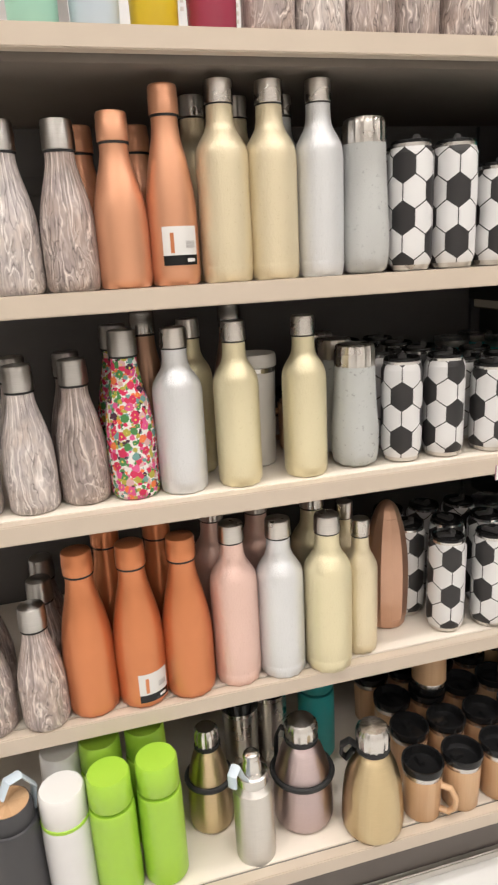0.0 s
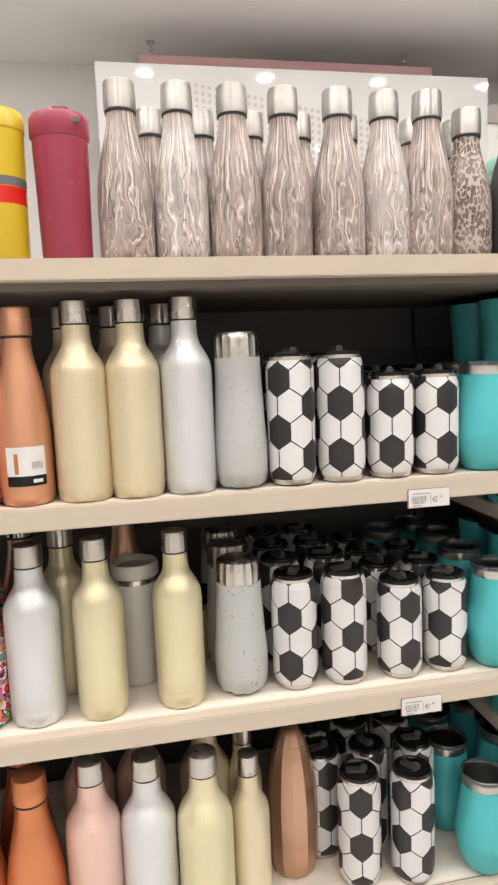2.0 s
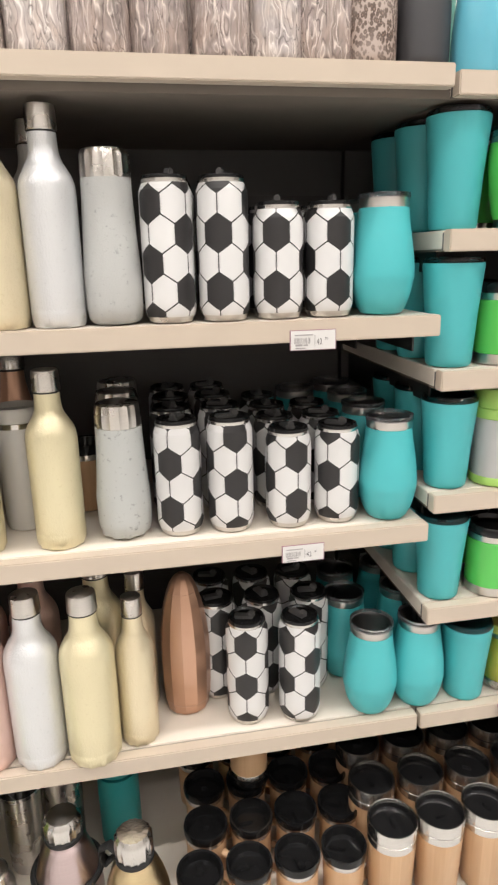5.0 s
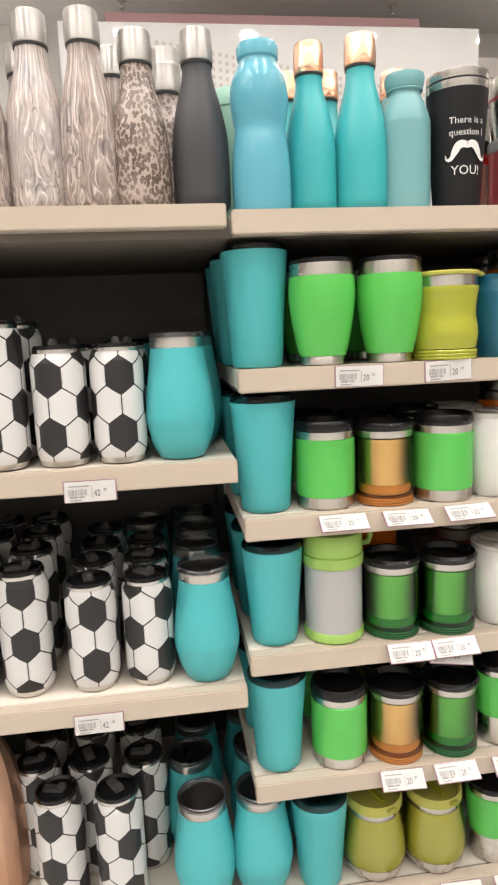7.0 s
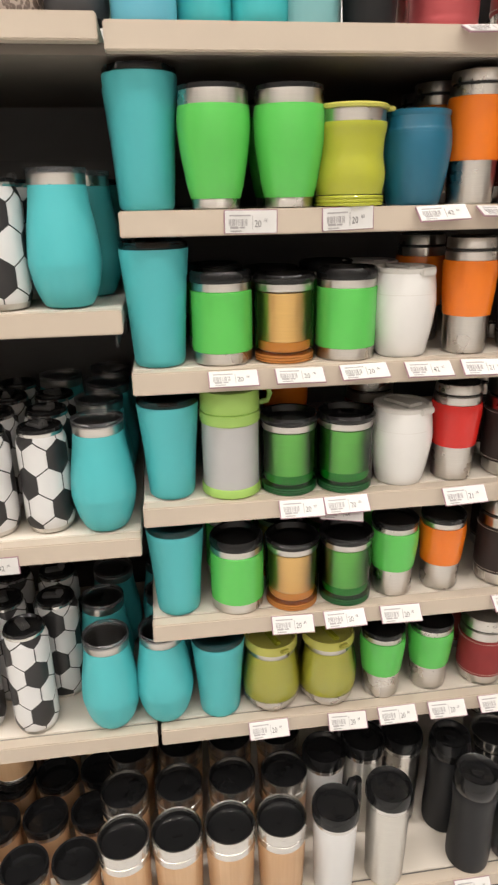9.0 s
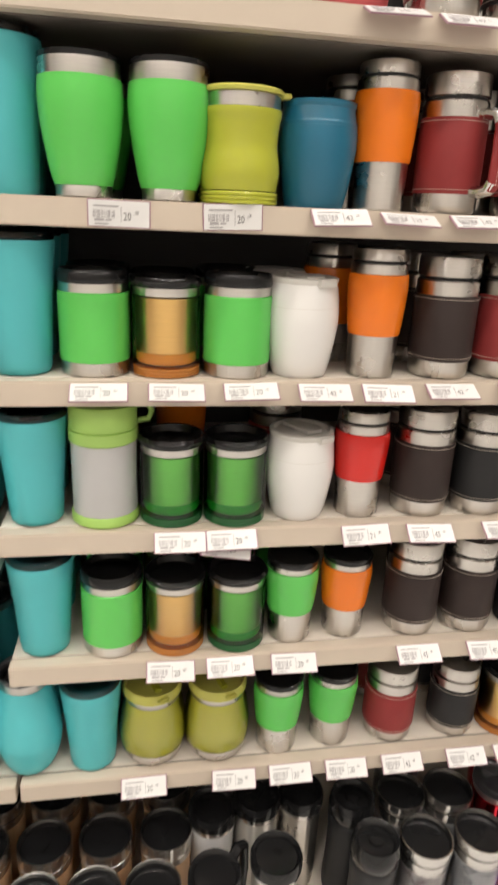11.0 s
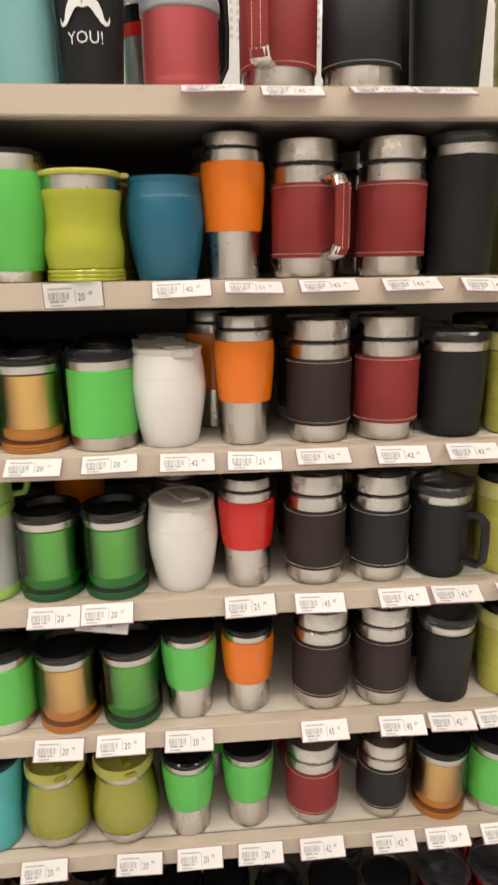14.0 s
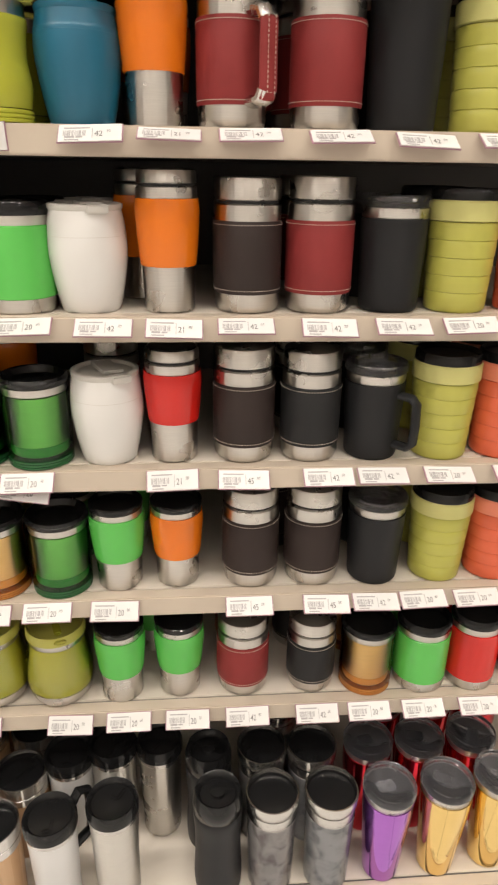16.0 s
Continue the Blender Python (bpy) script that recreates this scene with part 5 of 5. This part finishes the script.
KINDS = {
    "strand": lambda: cola_bottle("bottle", "brown and white strand-print bottle with a steel cap", "marble", "cap_steel", 0.223, 0.0356),
    "strand_pale": lambda: cola_bottle("bottle", "pale grey strand-print bottle with a steel cap", "marble_light", "cap_steel", 0.223, 0.0356),
    "strand_big": lambda: cola_bottle("bottle", "streaked brown and white print bottle, steel cap", "marble", "cap_steel", 0.210, 0.0365),
    "strand_big_pale": lambda: cola_bottle("bottle", "pale streaked print bottle with a steel cap", "marble_light", "cap_steel", 0.210, 0.0365),
    "leopard": lambda: cola_bottle("bottle", "leopard-print steel bottle with a brushed cap", "leopard", "cap_steel", 0.202, 0.035),
    "charcoal": lambda: cola_bottle("bottle", "matt charcoal steel bottle with a brushed cap", "charcoal", "cap_steel", 0.204, 0.0345),
    "teal_copper": lambda: cola_bottle("bottle", "turquoise bottle with a hammered copper cap", "teal_gloss", "copper_cap", 0.200, 0.032),
    "teal_copper_big": lambda: cola_bottle("bottle", "larger turquoise bottle with a hammered copper cap", "teal_gloss", "copper_cap", 0.209, 0.034),
    "floral": lambda: cola_bottle("bottle", "white bottle printed with bright small flowers", "floral", "cap_steel", 0.246, 0.037),
    "copper": lambda: cola_bottle("bottle", "plain copper-coloured steel bottle with a copper cap", "copper", "copper", 0.268, 0.0405),
    "copper_labelled": copper_labelled,
    "copper_pale": lambda: cola_bottle("bottle", "pale copper-coloured steel bottle, matt finish", "copper_pale", "copper_pale", 0.219, 0.0365),
    "copper_tall": tall_labelled,
    "cream": lambda: slim_bottle("bottle", "cream textured slim bottle with a steel cap", "cream", H=0.257, R=0.0362),
    "yellow": lambda: slim_bottle("bottle", "pale yellow textured slim bottle with a steel cap", "yellow_cream", H=0.27, R=0.037),
    "pearl": lambda: slim_bottle("bottle", "pearl white textured slim bottle with a steel cap", "pearl", H=0.259, R=0.0345),
    "blush": lambda: slim_bottle("bottle", "blush pink textured slim bottle with a steel cap", "blush", H=0.275, R=0.0385),
    "pearl_big": lambda: slim_bottle("bottle", "silvery white slim bottle with a steel cap", "pearl", H=0.272, R=0.039),
    "yellow_big": lambda: slim_bottle("bottle", "pale yellow slim bottle standing over the shelf edge", "yellow_cream", H=0.272, R=0.0395),
    "pearl_mid": lambda: slim_bottle("bottle", "pearl white slim bottle with a steel cap", "pearl", H=0.245, R=0.037),
    "cream_mid": lambda: slim_bottle("bottle", "pale yellow textured slim bottle, steel cap", "yellow_cream", H=0.248, R=0.0345),
    "strand_low": lambda: cola_bottle("bottle", "short streaked grey-brown print bottle, steel cap", "marble", "cap_steel", 0.198, 0.036),
    "tan_small": lambda: slim_bottle("bottle", "small tan cream slim bottle", "cream", H=0.245, R=0.0295),
    "stone": lambda: flask_bottle("bottle", "speckled grey stone-finish bottle with a steel cap", "stone", 0.196, 0.0385),
    "stone_plain": lambda: flask_bottle("bottle", "plain matt grey bottle with a wide steel cap", "stone_plain", 0.211, 0.037),
    "can_tall": lambda: football_can("drink_can", "tall football-print can flask with a black lid", 0.183),
    "can_mid": lambda: football_can("drink_can", "football-print can flask with a black lid", 0.172),
    "can_short": lambda: football_can("drink_can", "short football-print can flask with a black lid", 0.151),
    "egg": lambda: egg_tumbler("tumbler", "turquoise egg-shaped tumbler with a clear lid", "teal"),
    "tall_teal": lambda: tall_tumbler("tumbler", "tall tapered turquoise tumbler with a smoked lid"),
    "tall_teal_low": lambda: tall_tumbler("tumbler", "tapered turquoise tumbler with a dark lid", H=0.14, R=0.0415),
    "green_tapered": lambda: tapered_mug("travel_mug", "glossy bright green tapered mug with steel rim and base"),
    "olive_wavy": lambda: wavy_mug("travel_mug", "glossy yellow-green waisted mug with a flat lid"),
    "petrol": lambda: barrel_mug("travel_mug", "petrol blue barrel-shaped mug", "petrol", "petrol", 0.105, 0.0428),
    "white_barrel": lambda: barrel_mug("travel_mug", "white barrel-shaped mug with an off-white folding lid", "white", "white_lid", 0.113, 0.0435, True),
    "orange": lambda: two_tone_mug("travel_mug", "steel travel mug with a glossy orange sleeve", "orange", 0.150, 0.0355),
    "red_sleeve": lambda: two_tone_mug("travel_mug", "steel travel mug with a glossy red sleeve", "red", 0.142, 0.0355, 0.36),
    "green_short": lambda: two_tone_mug("travel_mug", "short steel mug with a bright green sleeve and black lid", "green", 0.124, 0.0365, 0.36, False),
    "orange_short": lambda: two_tone_mug("travel_mug", "short steel mug with an orange sleeve and black lid", "orange", 0.123, 0.0352, 0.36, False),
    "red_leather": lambda: leather_mug("travel_mug", "steel mug wrapped in oxblood red stitched leather", "leather_red", 0.144, 0.0385),
    "red_leather_handle": lambda: leather_mug("travel_mug", "oxblood leather-wrapped steel mug with a leather handle", "leather_red", 0.142, 0.0372, handle=-56),
    "red_leather_big": lambda: leather_mug("travel_mug", "large oxblood leather mug, handle turned to the aisle", "leather_red", 0.142, 0.0405, handle=-116),
    "black_leather_big": lambda: leather_mug("travel_mug", "large steel mug with a black stitched leather band", "leather_black", 0.150, 0.042),
    "black_leather": lambda: leather_mug("travel_mug", "steel mug with a black stitched leather band", "leather_black", 0.138, 0.0375),
    "brown_leather": lambda: leather_mug("travel_mug", "steel mug with a dark brown stitched leather band", "leather_brown", 0.142, 0.0385),
    "red_leather_low": lambda: leather_mug("travel_mug", "short steel mug with an oxblood leather band", "leather_red", 0.124, 0.0385),
    "black_leather_low": lambda: leather_mug("travel_mug", "short steel mug with a black leather band", "leather_black", 0.12, 0.036),
    "black_tall": lambda: coat_tumbler("tumbler", "tall matt black tumbler with steel rim, clear lid", H=0.148, R=0.0415),
    "black_mid": lambda: coat_tumbler("tumbler", "matt black tumbler with steel rim and clear lid", H=0.128, R=0.039),
    "black_one": lambda: coat_tumbler("tumbler", "tall black tumbler on the crowded shelf, clear lid", H=0.152, R=0.041),
    "black_handle": lambda: coat_tumbler("tumbler", "matt black tumbler mug with a side handle", H=0.124, R=0.038, handle=True),
    "ribbed_olive": lambda: ribbed_cup("folding_cup", "yellow-green ribbed folding cup with a dark lid", "olive_matt", "olive_pale"),
    "ribbed_coral": lambda: ribbed_cup("folding_cup", "coral red ribbed folding cup with a dark lid", "coral", "coral_pale"),
    "green_sleeve": lambda: sleeve_mug("travel_mug", "steel mug with a bright green sleeve and black lid", "green"),
    "red_lid_mug": lambda: sleeve_mug("travel_mug", "steel mug with a red sleeve and black lid", "red", 0.122, 0.0375),
    "amber": lambda: acrylic_mug("travel_mug", "amber see-through acrylic mug with a black lid", "amber_shell", "amber_liner"),
    "green_clear": lambda: acrylic_mug("travel_mug", "green see-through acrylic mug with a black lid", "green_shell", "green_liner"),
    "food_jar": lambda: food_jar("food_jar", "grey insulated food jar with soft lime lid and base"),
    "olive_egg": lambda: pot_mug("travel_mug", "yellow-green pot-bellied mug with a steel base"),
    "sky_wavy": lambda: wavy_bottle("bottle", "glossy sky blue waisted bottle"),
    "mint": lambda: mint_bottle("bottle", "matt mint green bottle with a round cap"),
    "slogan": lambda: slogan_tumbler("tumbler", "black tumbler with white printed words and a moustache"),
    "stack": lambda: stack_mug("travel_mug", "raspberry and steel double travel mug, black handle"),
    "banded": lambda: banded_flask("flask", "silver flask with a red and black band", "satin", "red"),
    "yellow_stripe": lambda: striped_tumbler("tumbler", "yellow tumbler with a black and red stripe", "yellow", ((0.068, 0.088, "red"), (0.0885, 0.106, "ink"))),
    "magenta": lambda: flip_tumbler("tumbler", "raspberry plastic tumbler with a flip lid"),
    "ice_tumbler": lambda: striped_tumbler("tumbler", "pale blue plastic tumbler", "ice", (), 0.175, 0.033),
    "mint_tumbler": lambda: striped_tumbler("tumbler", "pale mint plastic tumbler", "mint_pale", (), 0.175, 0.033),
    "bamboo_tall": lambda: bamboo_tumbler("tumbler", "tall bamboo tumbler with a steel rim and black stopper"),
    "bamboo_mug": lambda: bamboo_mug("travel_mug", "bamboo mug with a black lid and bamboo handle"),
    "white_handle": lambda: lidded_tumbler("tumbler", "white tumbler with a black lid and lid handle", "white_coat", 0.172, 0.0365, handle=True),
    "silver_lid": lambda: lidded_tumbler("tumbler", "satin steel tumbler with a round black lid", "satin", 0.190, 0.036),
    "steel_lid": lambda: lidded_tumbler("tumbler", "slim steel tumbler with a black lid", "steel", 0.185, 0.035),
    "press": lambda: press_flask("flask", "waisted black flask with a press lid"),
    "photo": lambda: photo_tumbler("tumbler", "steel-rimmed tumbler with a grey picture insert"),
    "photo_pale": lambda: photo_tumbler("tumbler", "steel-rimmed tumbler with a pale picture insert", "photo_pale"),
    "purple": lambda: coat_tumbler("tumbler", "shiny purple chrome tumbler with a clear lid", "purple", 0.184, 0.0385, taper=0.72),
    "gold": lambda: coat_tumbler("tumbler", "shiny gold chrome tumbler with a clear lid", "gold", 0.184, 0.0385, taper=0.72),
    "ruby": lambda: coat_tumbler("tumbler", "shiny ruby red chrome tumbler with a clear lid", "ruby", 0.184, 0.0385, taper=0.72),
    "rose_jug": lambda: sized(growler("insulated_jug", "rose steel jug with a black grip ring", "rose"), 0.93, 0.885),
    "gold_jug": lambda: sized(growler("insulated_jug", "gold steel jug with a black carry loop", "gold_steel", 0.232, 0.056, False), 0.94, 0.88),
    "gold_ring_jug": lambda: sized(growler("insulated_jug", "smaller gold steel jug with a grip ring", "gold_steel", 0.225, 0.044), 0.9, 0.87),
    "spray": lambda: sized(spray_bottle("bottle", "satin steel spray bottle with a pale strap"), 0.93, 0.84),
    "lime": lambda: sport_bottle("bottle", "lime green plastic bottle with a lime cap", "lime", "lime", 0.225, 0.0355),
    "white_band": lambda: sport_bottle("bottle", "white bottle with a lime band under its cap", "white_coat", "white", 0.212, 0.037, "lime"),
    "ice_bottle": lambda: sport_bottle("bottle", "pale blue plastic bottle with a white cap", "ice", "white", 0.212, 0.034),
    "strap_bottle": lambda: sized(strap_bottle("bottle", "charcoal bottle with a wooden cap inlay and strap"), 0.92, 0.85),
    "deep_teal": lambda: sport_bottle("bottle", "deep teal plastic bottle at the back", "teal_dark", "teal_dark", 0.20, 0.036),
    "dark_steel": lambda: cola_bottle("bottle", "dark steel bottle standing at the back", "bronze", "chrome", 0.26, 0.036),
    "bronze": lambda: faceted_bottle("bottle", "bronze bullet-shaped faceted bottle"),
    "grey_cup": lambda: lidded_tumbler("tumbler", "pale grey cup with a greige lid", "grey_cup", 0.185, 0.035, spout=False, lid="white_lid"),
}


def row(x0, step, count, y):
    return [(x0 + step * i, y) for i in range(count)]


# top shelf
stand("mint_tumbler", "top", [(-0.868, 0.05)])
stand("ice_tumbler", "top", [(-0.795, 0.05)])
stand("yellow_stripe", "top", [(-0.722, 0.05)])
stand("magenta", "top", [(-0.647, 0.055)], 0)
stand("strand", "top", [(-0.571, 0.058), (-0.427, 0.06), (-0.358, 0.062), (-0.284, 0.058), (-0.156, 0.055)])
stand("strand_pale", "top", [(-0.499, 0.06), (-0.216, 0.062)])
stand("strand", "top", row(-0.53, 0.072, 5, 0.15) + row(-0.13, 0.07, 2, 0.155))
stand("leopard", "top", [(-0.097, 0.055), (-0.06, 0.15)])
stand("charcoal", "top", [(-0.025, 0.055)])
stand("sky_wavy", "top", [(0.046, 0.038)])
stand("mint_tumbler", "top", [(0.030, 0.15)])
stand("teal_copper", "top", [(0.112, 0.058), (0.105, 0.15), (0.155, 0.145), (0.25, 0.14)])
stand("teal_copper_big", "top", [(0.176, 0.055)])
stand("mint", "top", [(0.231, 0.05), (0.255, 0.13)])
stand("slogan", "top", [(0.300, 0.05)], -4)
stand("banded", "top", [(0.353, 0.13)])
stand("stack", "top", [(0.390, 0.055)], 8)
stand("red_leather_big", "top", [(0.492, 0.056)], 0)
stand("black_leather_big", "top", [(0.581, 0.056), (0.50, 0.15)])
stand("black_tall", "top", [(0.673, 0.056), (0.66, 0.15)])
stand("ribbed_olive", "top", [(0.768, 0.056), (0.86, 0.056), (0.95, 0.056)])

# right bay, from the top down
stand("tall_teal", "one", [(0.036, 0.062), (0.030, 0.155), (0.030, 0.25)])
stand("green_tapered", "one", [(0.117, 0.038), (0.205, 0.036), (0.124, 0.155), (0.212, 0.155)])
stand("olive_wavy", "one", [(0.279, 0.036), (0.284, 0.14)], 0)
stand("petrol", "one", [(0.366, 0.052)])
stand("orange", "one", [(0.441, 0.052), (0.428, 0.14), (0.443, 0.23)])
stand("red_leather_handle", "one", [(0.521, 0.052), (0.530, 0.16)], 0)
stand("red_leather", "one", [(0.619, 0.05), (0.611, 0.15)])
stand("black_one", "one", [(0.703, 0.056), (0.701, 0.16)])
stand("ribbed_olive", "one", [(0.794, 0.054), (0.792, 0.16)])
stand("ribbed_coral", "one", [(0.884, 0.054)])

stand("tall_teal", "two", [(0.039, 0.056), (0.035, 0.15), (0.035, 0.24)])
stand("green_sleeve", "two", [(0.121, 0.054), (0.284, 0.048), (0.121, 0.15), (0.282, 0.15)])
stand("amber", "two", [(0.202, 0.050), (0.201, 0.15)])
stand("white_barrel", "two", [(0.361, 0.050), (0.347, 0.15)], 18)
stand("orange", "two", [(0.450, 0.046), (0.417, 0.135)])
stand("brown_leather", "two", [(0.539, 0.048), (0.540, 0.14)])
stand("red_leather", "two", [(0.621, 0.048), (0.621, 0.14)])
stand("black_mid", "two", [(0.706, 0.05), (0.701, 0.15)])
stand("ribbed_olive", "two", [(0.787, 0.05), (0.782, 0.15)])
stand("ribbed_coral", "two", [(0.874, 0.05)])

stand("tall_teal_low", "three", [(0.044, 0.052), (0.040, 0.145), (0.040, 0.24)])
stand("food_jar", "three", [(0.127, 0.048)], 12)
stand("green_clear", "three", [(0.208, 0.044), (0.287, 0.040)])
stand("orange", "three", [(0.226, 0.17)])
stand("red_leather_low", "three", [(0.362, 0.17)])
stand("white_barrel", "three", [(0.370, 0.046)], 26)
stand("red_sleeve", "three", [(0.450, 0.046)])
stand("brown_leather", "three", [(0.537, 0.048), (0.540, 0.14)])
stand("black_leather", "three", [(0.620, 0.046), (0.621, 0.14)])
stand("black_handle", "three", [(0.700, 0.046), (0.701, 0.15)], 0)
stand("ribbed_olive", "three", [(0.789, 0.046), (0.787, 0.15)])
stand("ribbed_coral", "three", [(0.870, 0.046), (0.872, 0.15)])

stand("tall_teal_low", "four", [(0.043, 0.05), (0.040, 0.145), (0.040, 0.24)])
stand("green_sleeve", "four", [(0.131, 0.046), (0.131, 0.14)])
stand("amber", "four", [(0.213, 0.042), (0.211, 0.13)])
stand("green_clear", "four", [(0.295, 0.042), (0.292, 0.13)])
stand("green_short", "four", [(0.371, 0.046), (0.372, 0.14)])
stand("orange_short", "four", [(0.449, 0.050)])
stand("brown_leather", "four", [(0.548, 0.05), (0.633, 0.05), (0.590, 0.15)])
stand("black_mid", "four", [(0.719, 0.046), (0.721, 0.15)])
stand("ribbed_olive", "four", [(0.809, 0.05), (0.807, 0.15)])
stand("ribbed_coral", "four", [(0.889, 0.05), (0.892, 0.15)])

stand("egg", "low", [(0.013, 0.046), (0.022, 0.15), (0.020, 0.25)])
stand("tall_teal_low", "low", [(0.098, 0.045), (0.101, 0.14)])
stand("olive_egg", "low", [(0.182, 0.052), (0.274, 0.05), (0.181, 0.16)], 20)
stand("green_short", "low", [(0.363, 0.045), (0.447, 0.052), (0.402, 0.15)])
stand("red_leather_low", "low", [(0.540, 0.054), (0.540, 0.15)])
stand("black_leather_low", "low", [(0.642, 0.052), (0.631, 0.15)])
stand("amber", "low", [(0.725, 0.046), (0.721, 0.14)])
stand("green_sleeve", "low", [(0.808, 0.046), (0.812, 0.14)])
stand("red_lid_mug", "low", [(0.886, 0.044), (0.892, 0.14), (0.973, 0.05)])

# left bay
stand("strand_big_pale", "a", [(-0.930, 0.058), (-1.0, 0.06)])
stand("strand_big", "a", [(-0.857, 0.055)])
stand("copper_pale", "a", [(-0.788, 0.054), (-0.75, 0.15), (-0.83, 0.15)])
stand("copper_tall", "a", [(-0.719, 0.056)], 8)
stand("cream", "a", [(-0.645, 0.054), (-0.576, 0.054), (-0.665, 0.145), (-0.60, 0.15)])
stand("pearl", "a", [(-0.505, 0.054), (-0.53, 0.15)])
stand("stone_plain", "a", [(-0.434, 0.058)])
stand("can_tall", "a", [(-0.362, 0.054), (-0.290, 0.052), (-0.35, 0.135), (-0.28, 0.135)], (44, -19, 10, 40))
stand("can_short", "a", [(-0.216, 0.054), (-0.145, 0.056), (-0.21, 0.135), (-0.14, 0.135)], (-17, 10, 30, 70))
stand("egg", "a", [(-0.068, 0.056), (-0.048, 0.155)])
stand("tall_teal", "a", [(-0.05, 0.31), (-0.055, 0.385), (-0.14, 0.36)])

stand("strand_big_pale", "b", [(-0.950, 0.066), (-0.965, 0.155), (-1.03, 0.07)])
stand("strand_big", "b", [(-0.876, 0.078), (-0.885, 0.16)])
stand("floral", "b", [(-0.803, 0.072), (-0.81, 0.16)])
stand("pearl_mid", "b", [(-0.730, 0.066)])
stand("cream_mid", "b", [(-0.642, 0.060), (-0.533, 0.062), (-0.695, 0.145)])
stand("dark_steel", "b", [(-0.76, 0.2), (-0.605, 0.24)])
stand("grey_cup", "b", [(-0.590, 0.142)])
stand("bamboo_mug", "b", [(-0.50, 0.2)])
stand("stone", "b", [(-0.443, 0.074), (-0.445, 0.16), (-0.445, 0.245)])
stand("can_mid", "b", [(-0.363, 0.068), (-0.288, 0.064), (-0.365, 0.15), (-0.29, 0.148), (-0.36, 0.23), (-0.29, 0.23), (-0.36, 0.31), (-0.29, 0.31)], (-27, 98, 20, 70, 0, 50))
stand("can_short", "b", [(-0.202, 0.060), (-0.127, 0.062), (-0.205, 0.14), (-0.13, 0.14), (-0.2, 0.22), (-0.13, 0.22), (-0.2, 0.3)], (11, 49, 20, 70, 0, 50))
stand("egg", "b", [(-0.050, 0.052), (-0.055, 0.15), (-0.05, 0.245), (-0.13, 0.30), (-0.05, 0.34)])

stand("strand_low", "low", [(-0.977, 0.033), (-0.97, 0.115), (-0.97, 0.195), (-1.055, 0.04), (-1.06, 0.13)])
stand("copper", "low", [(-0.904, 0.046), (-0.749, 0.042), (-0.86, 0.135), (-0.775, 0.138)])
stand("copper_labelled", "low", [(-0.826, 0.044)], 22)
stand("blush", "low", [(-0.668, 0.044), (-0.68, 0.14), (-0.60, 0.145)])
stand("pearl_big", "low", [(-0.592, 0.040)])
stand("yellow_big", "low", [(-0.513, 0.028), (-0.50, 0.135)])
stand("tan_small", "low", [(-0.445, 0.050), (-0.44, 0.13)])
stand("bronze", "low", [(-0.365, 0.112)])
stand("can_tall", "low", [(-0.270, 0.064), (-0.187, 0.052), (-0.31, 0.137), (-0.232, 0.13), (-0.152, 0.125), (-0.31, 0.215), (-0.235, 0.21), (-0.16, 0.205)], (76, 31, 100, 20, 85))
stand("egg", "low", [(-0.070, 0.044), (-0.082, 0.145), (-0.07, 0.235)])

# base deck
stand("strap_bottle", "deck", [(-1.045, -0.03)], 30)
stand("white_band", "deck", [(-0.968, -0.028)])
stand("ice_bottle", "deck", [(-0.972, 0.055)])
stand("lime", "deck", [(-0.898, -0.034), (-0.824, -0.026), (-0.908, 0.046), (-0.834, 0.054)])
stand("gold_ring_jug", "deck", [(-0.732, 0.050)])
stand("spray", "deck", [(-0.674, -0.035)])
stand("rose_jug", "deck", [(-0.573, 0.012)], -20)
stand("gold_jug", "deck", [(-0.466, -0.046)], -10)
stand("steel_lid", "deck", [(-0.655, 0.125), (-0.59, 0.15)])
stand("deep_teal", "deck", [(-0.495, 0.150)])
for y, x0, count in ((-0.046, -0.371, 4), (0.038, -0.352, 4), (0.122, -0.345, 4), (0.206, -0.352, 4)):
    stand("bamboo_mug", "deck", row(x0, 0.077, count, y), (0, 95, 190, 60))
upturned = MADE["bamboo_mug"]
copy_thing(upturned, pose(-0.262, 0.125, SHELF["deck"] + 0.2165, 180, 0, 20))
stand("bamboo_tall", "deck", row(-0.064, 0.081, 4, -0.056) + row(-0.066, 0.0885, 4, 0.030) + row(-0.06, 0.088, 4, 0.118) + row(-0.055, 0.088, 3, 0.206))
stand("white_handle", "deck", [(0.264, -0.062), (0.272, 0.046)], 0)
stand("silver_lid", "deck", [(0.351, -0.058), (0.340, 0.043)])
stand("steel_lid", "deck", [(0.411, 0.048), (0.40, 0.13)])
stand("press", "deck", [(0.499, -0.054), (0.487, 0.022)])
stand("photo", "deck", [(0.578, -0.052), (0.570, 0.031), (0.60, 0.115)])
stand("photo_pale", "deck", [(0.664, -0.053), (0.648, 0.027)])
stand("purple", "deck", [(0.751, -0.050)])
stand("gold", "deck", [(0.839, -0.047), (0.924, -0.040)])
stand("ruby", "deck", [(0.739, 0.034), (0.822, 0.034), (0.908, 0.038), (0.78, 0.118), (0.865, 0.118), (0.95, 0.122)])

# ---- floor tiles ----
tile_mesh = None
for i in range(19):
    for j in range(15):
        if tile_mesh is None:
            tile = part("tile", block(0.6276, 0.636, 0.007, (0, 0, -0.0065), 0.001), "floor_tile", floor)
            tile_mesh = tile.data
        else:
            tile = new("tile", tile_mesh)
            tile.parent = floor
        tile.location = (X0 + 0.6316 * (i + 0.5), Y0 + 0.64 * (j + 0.5), FLOOR)
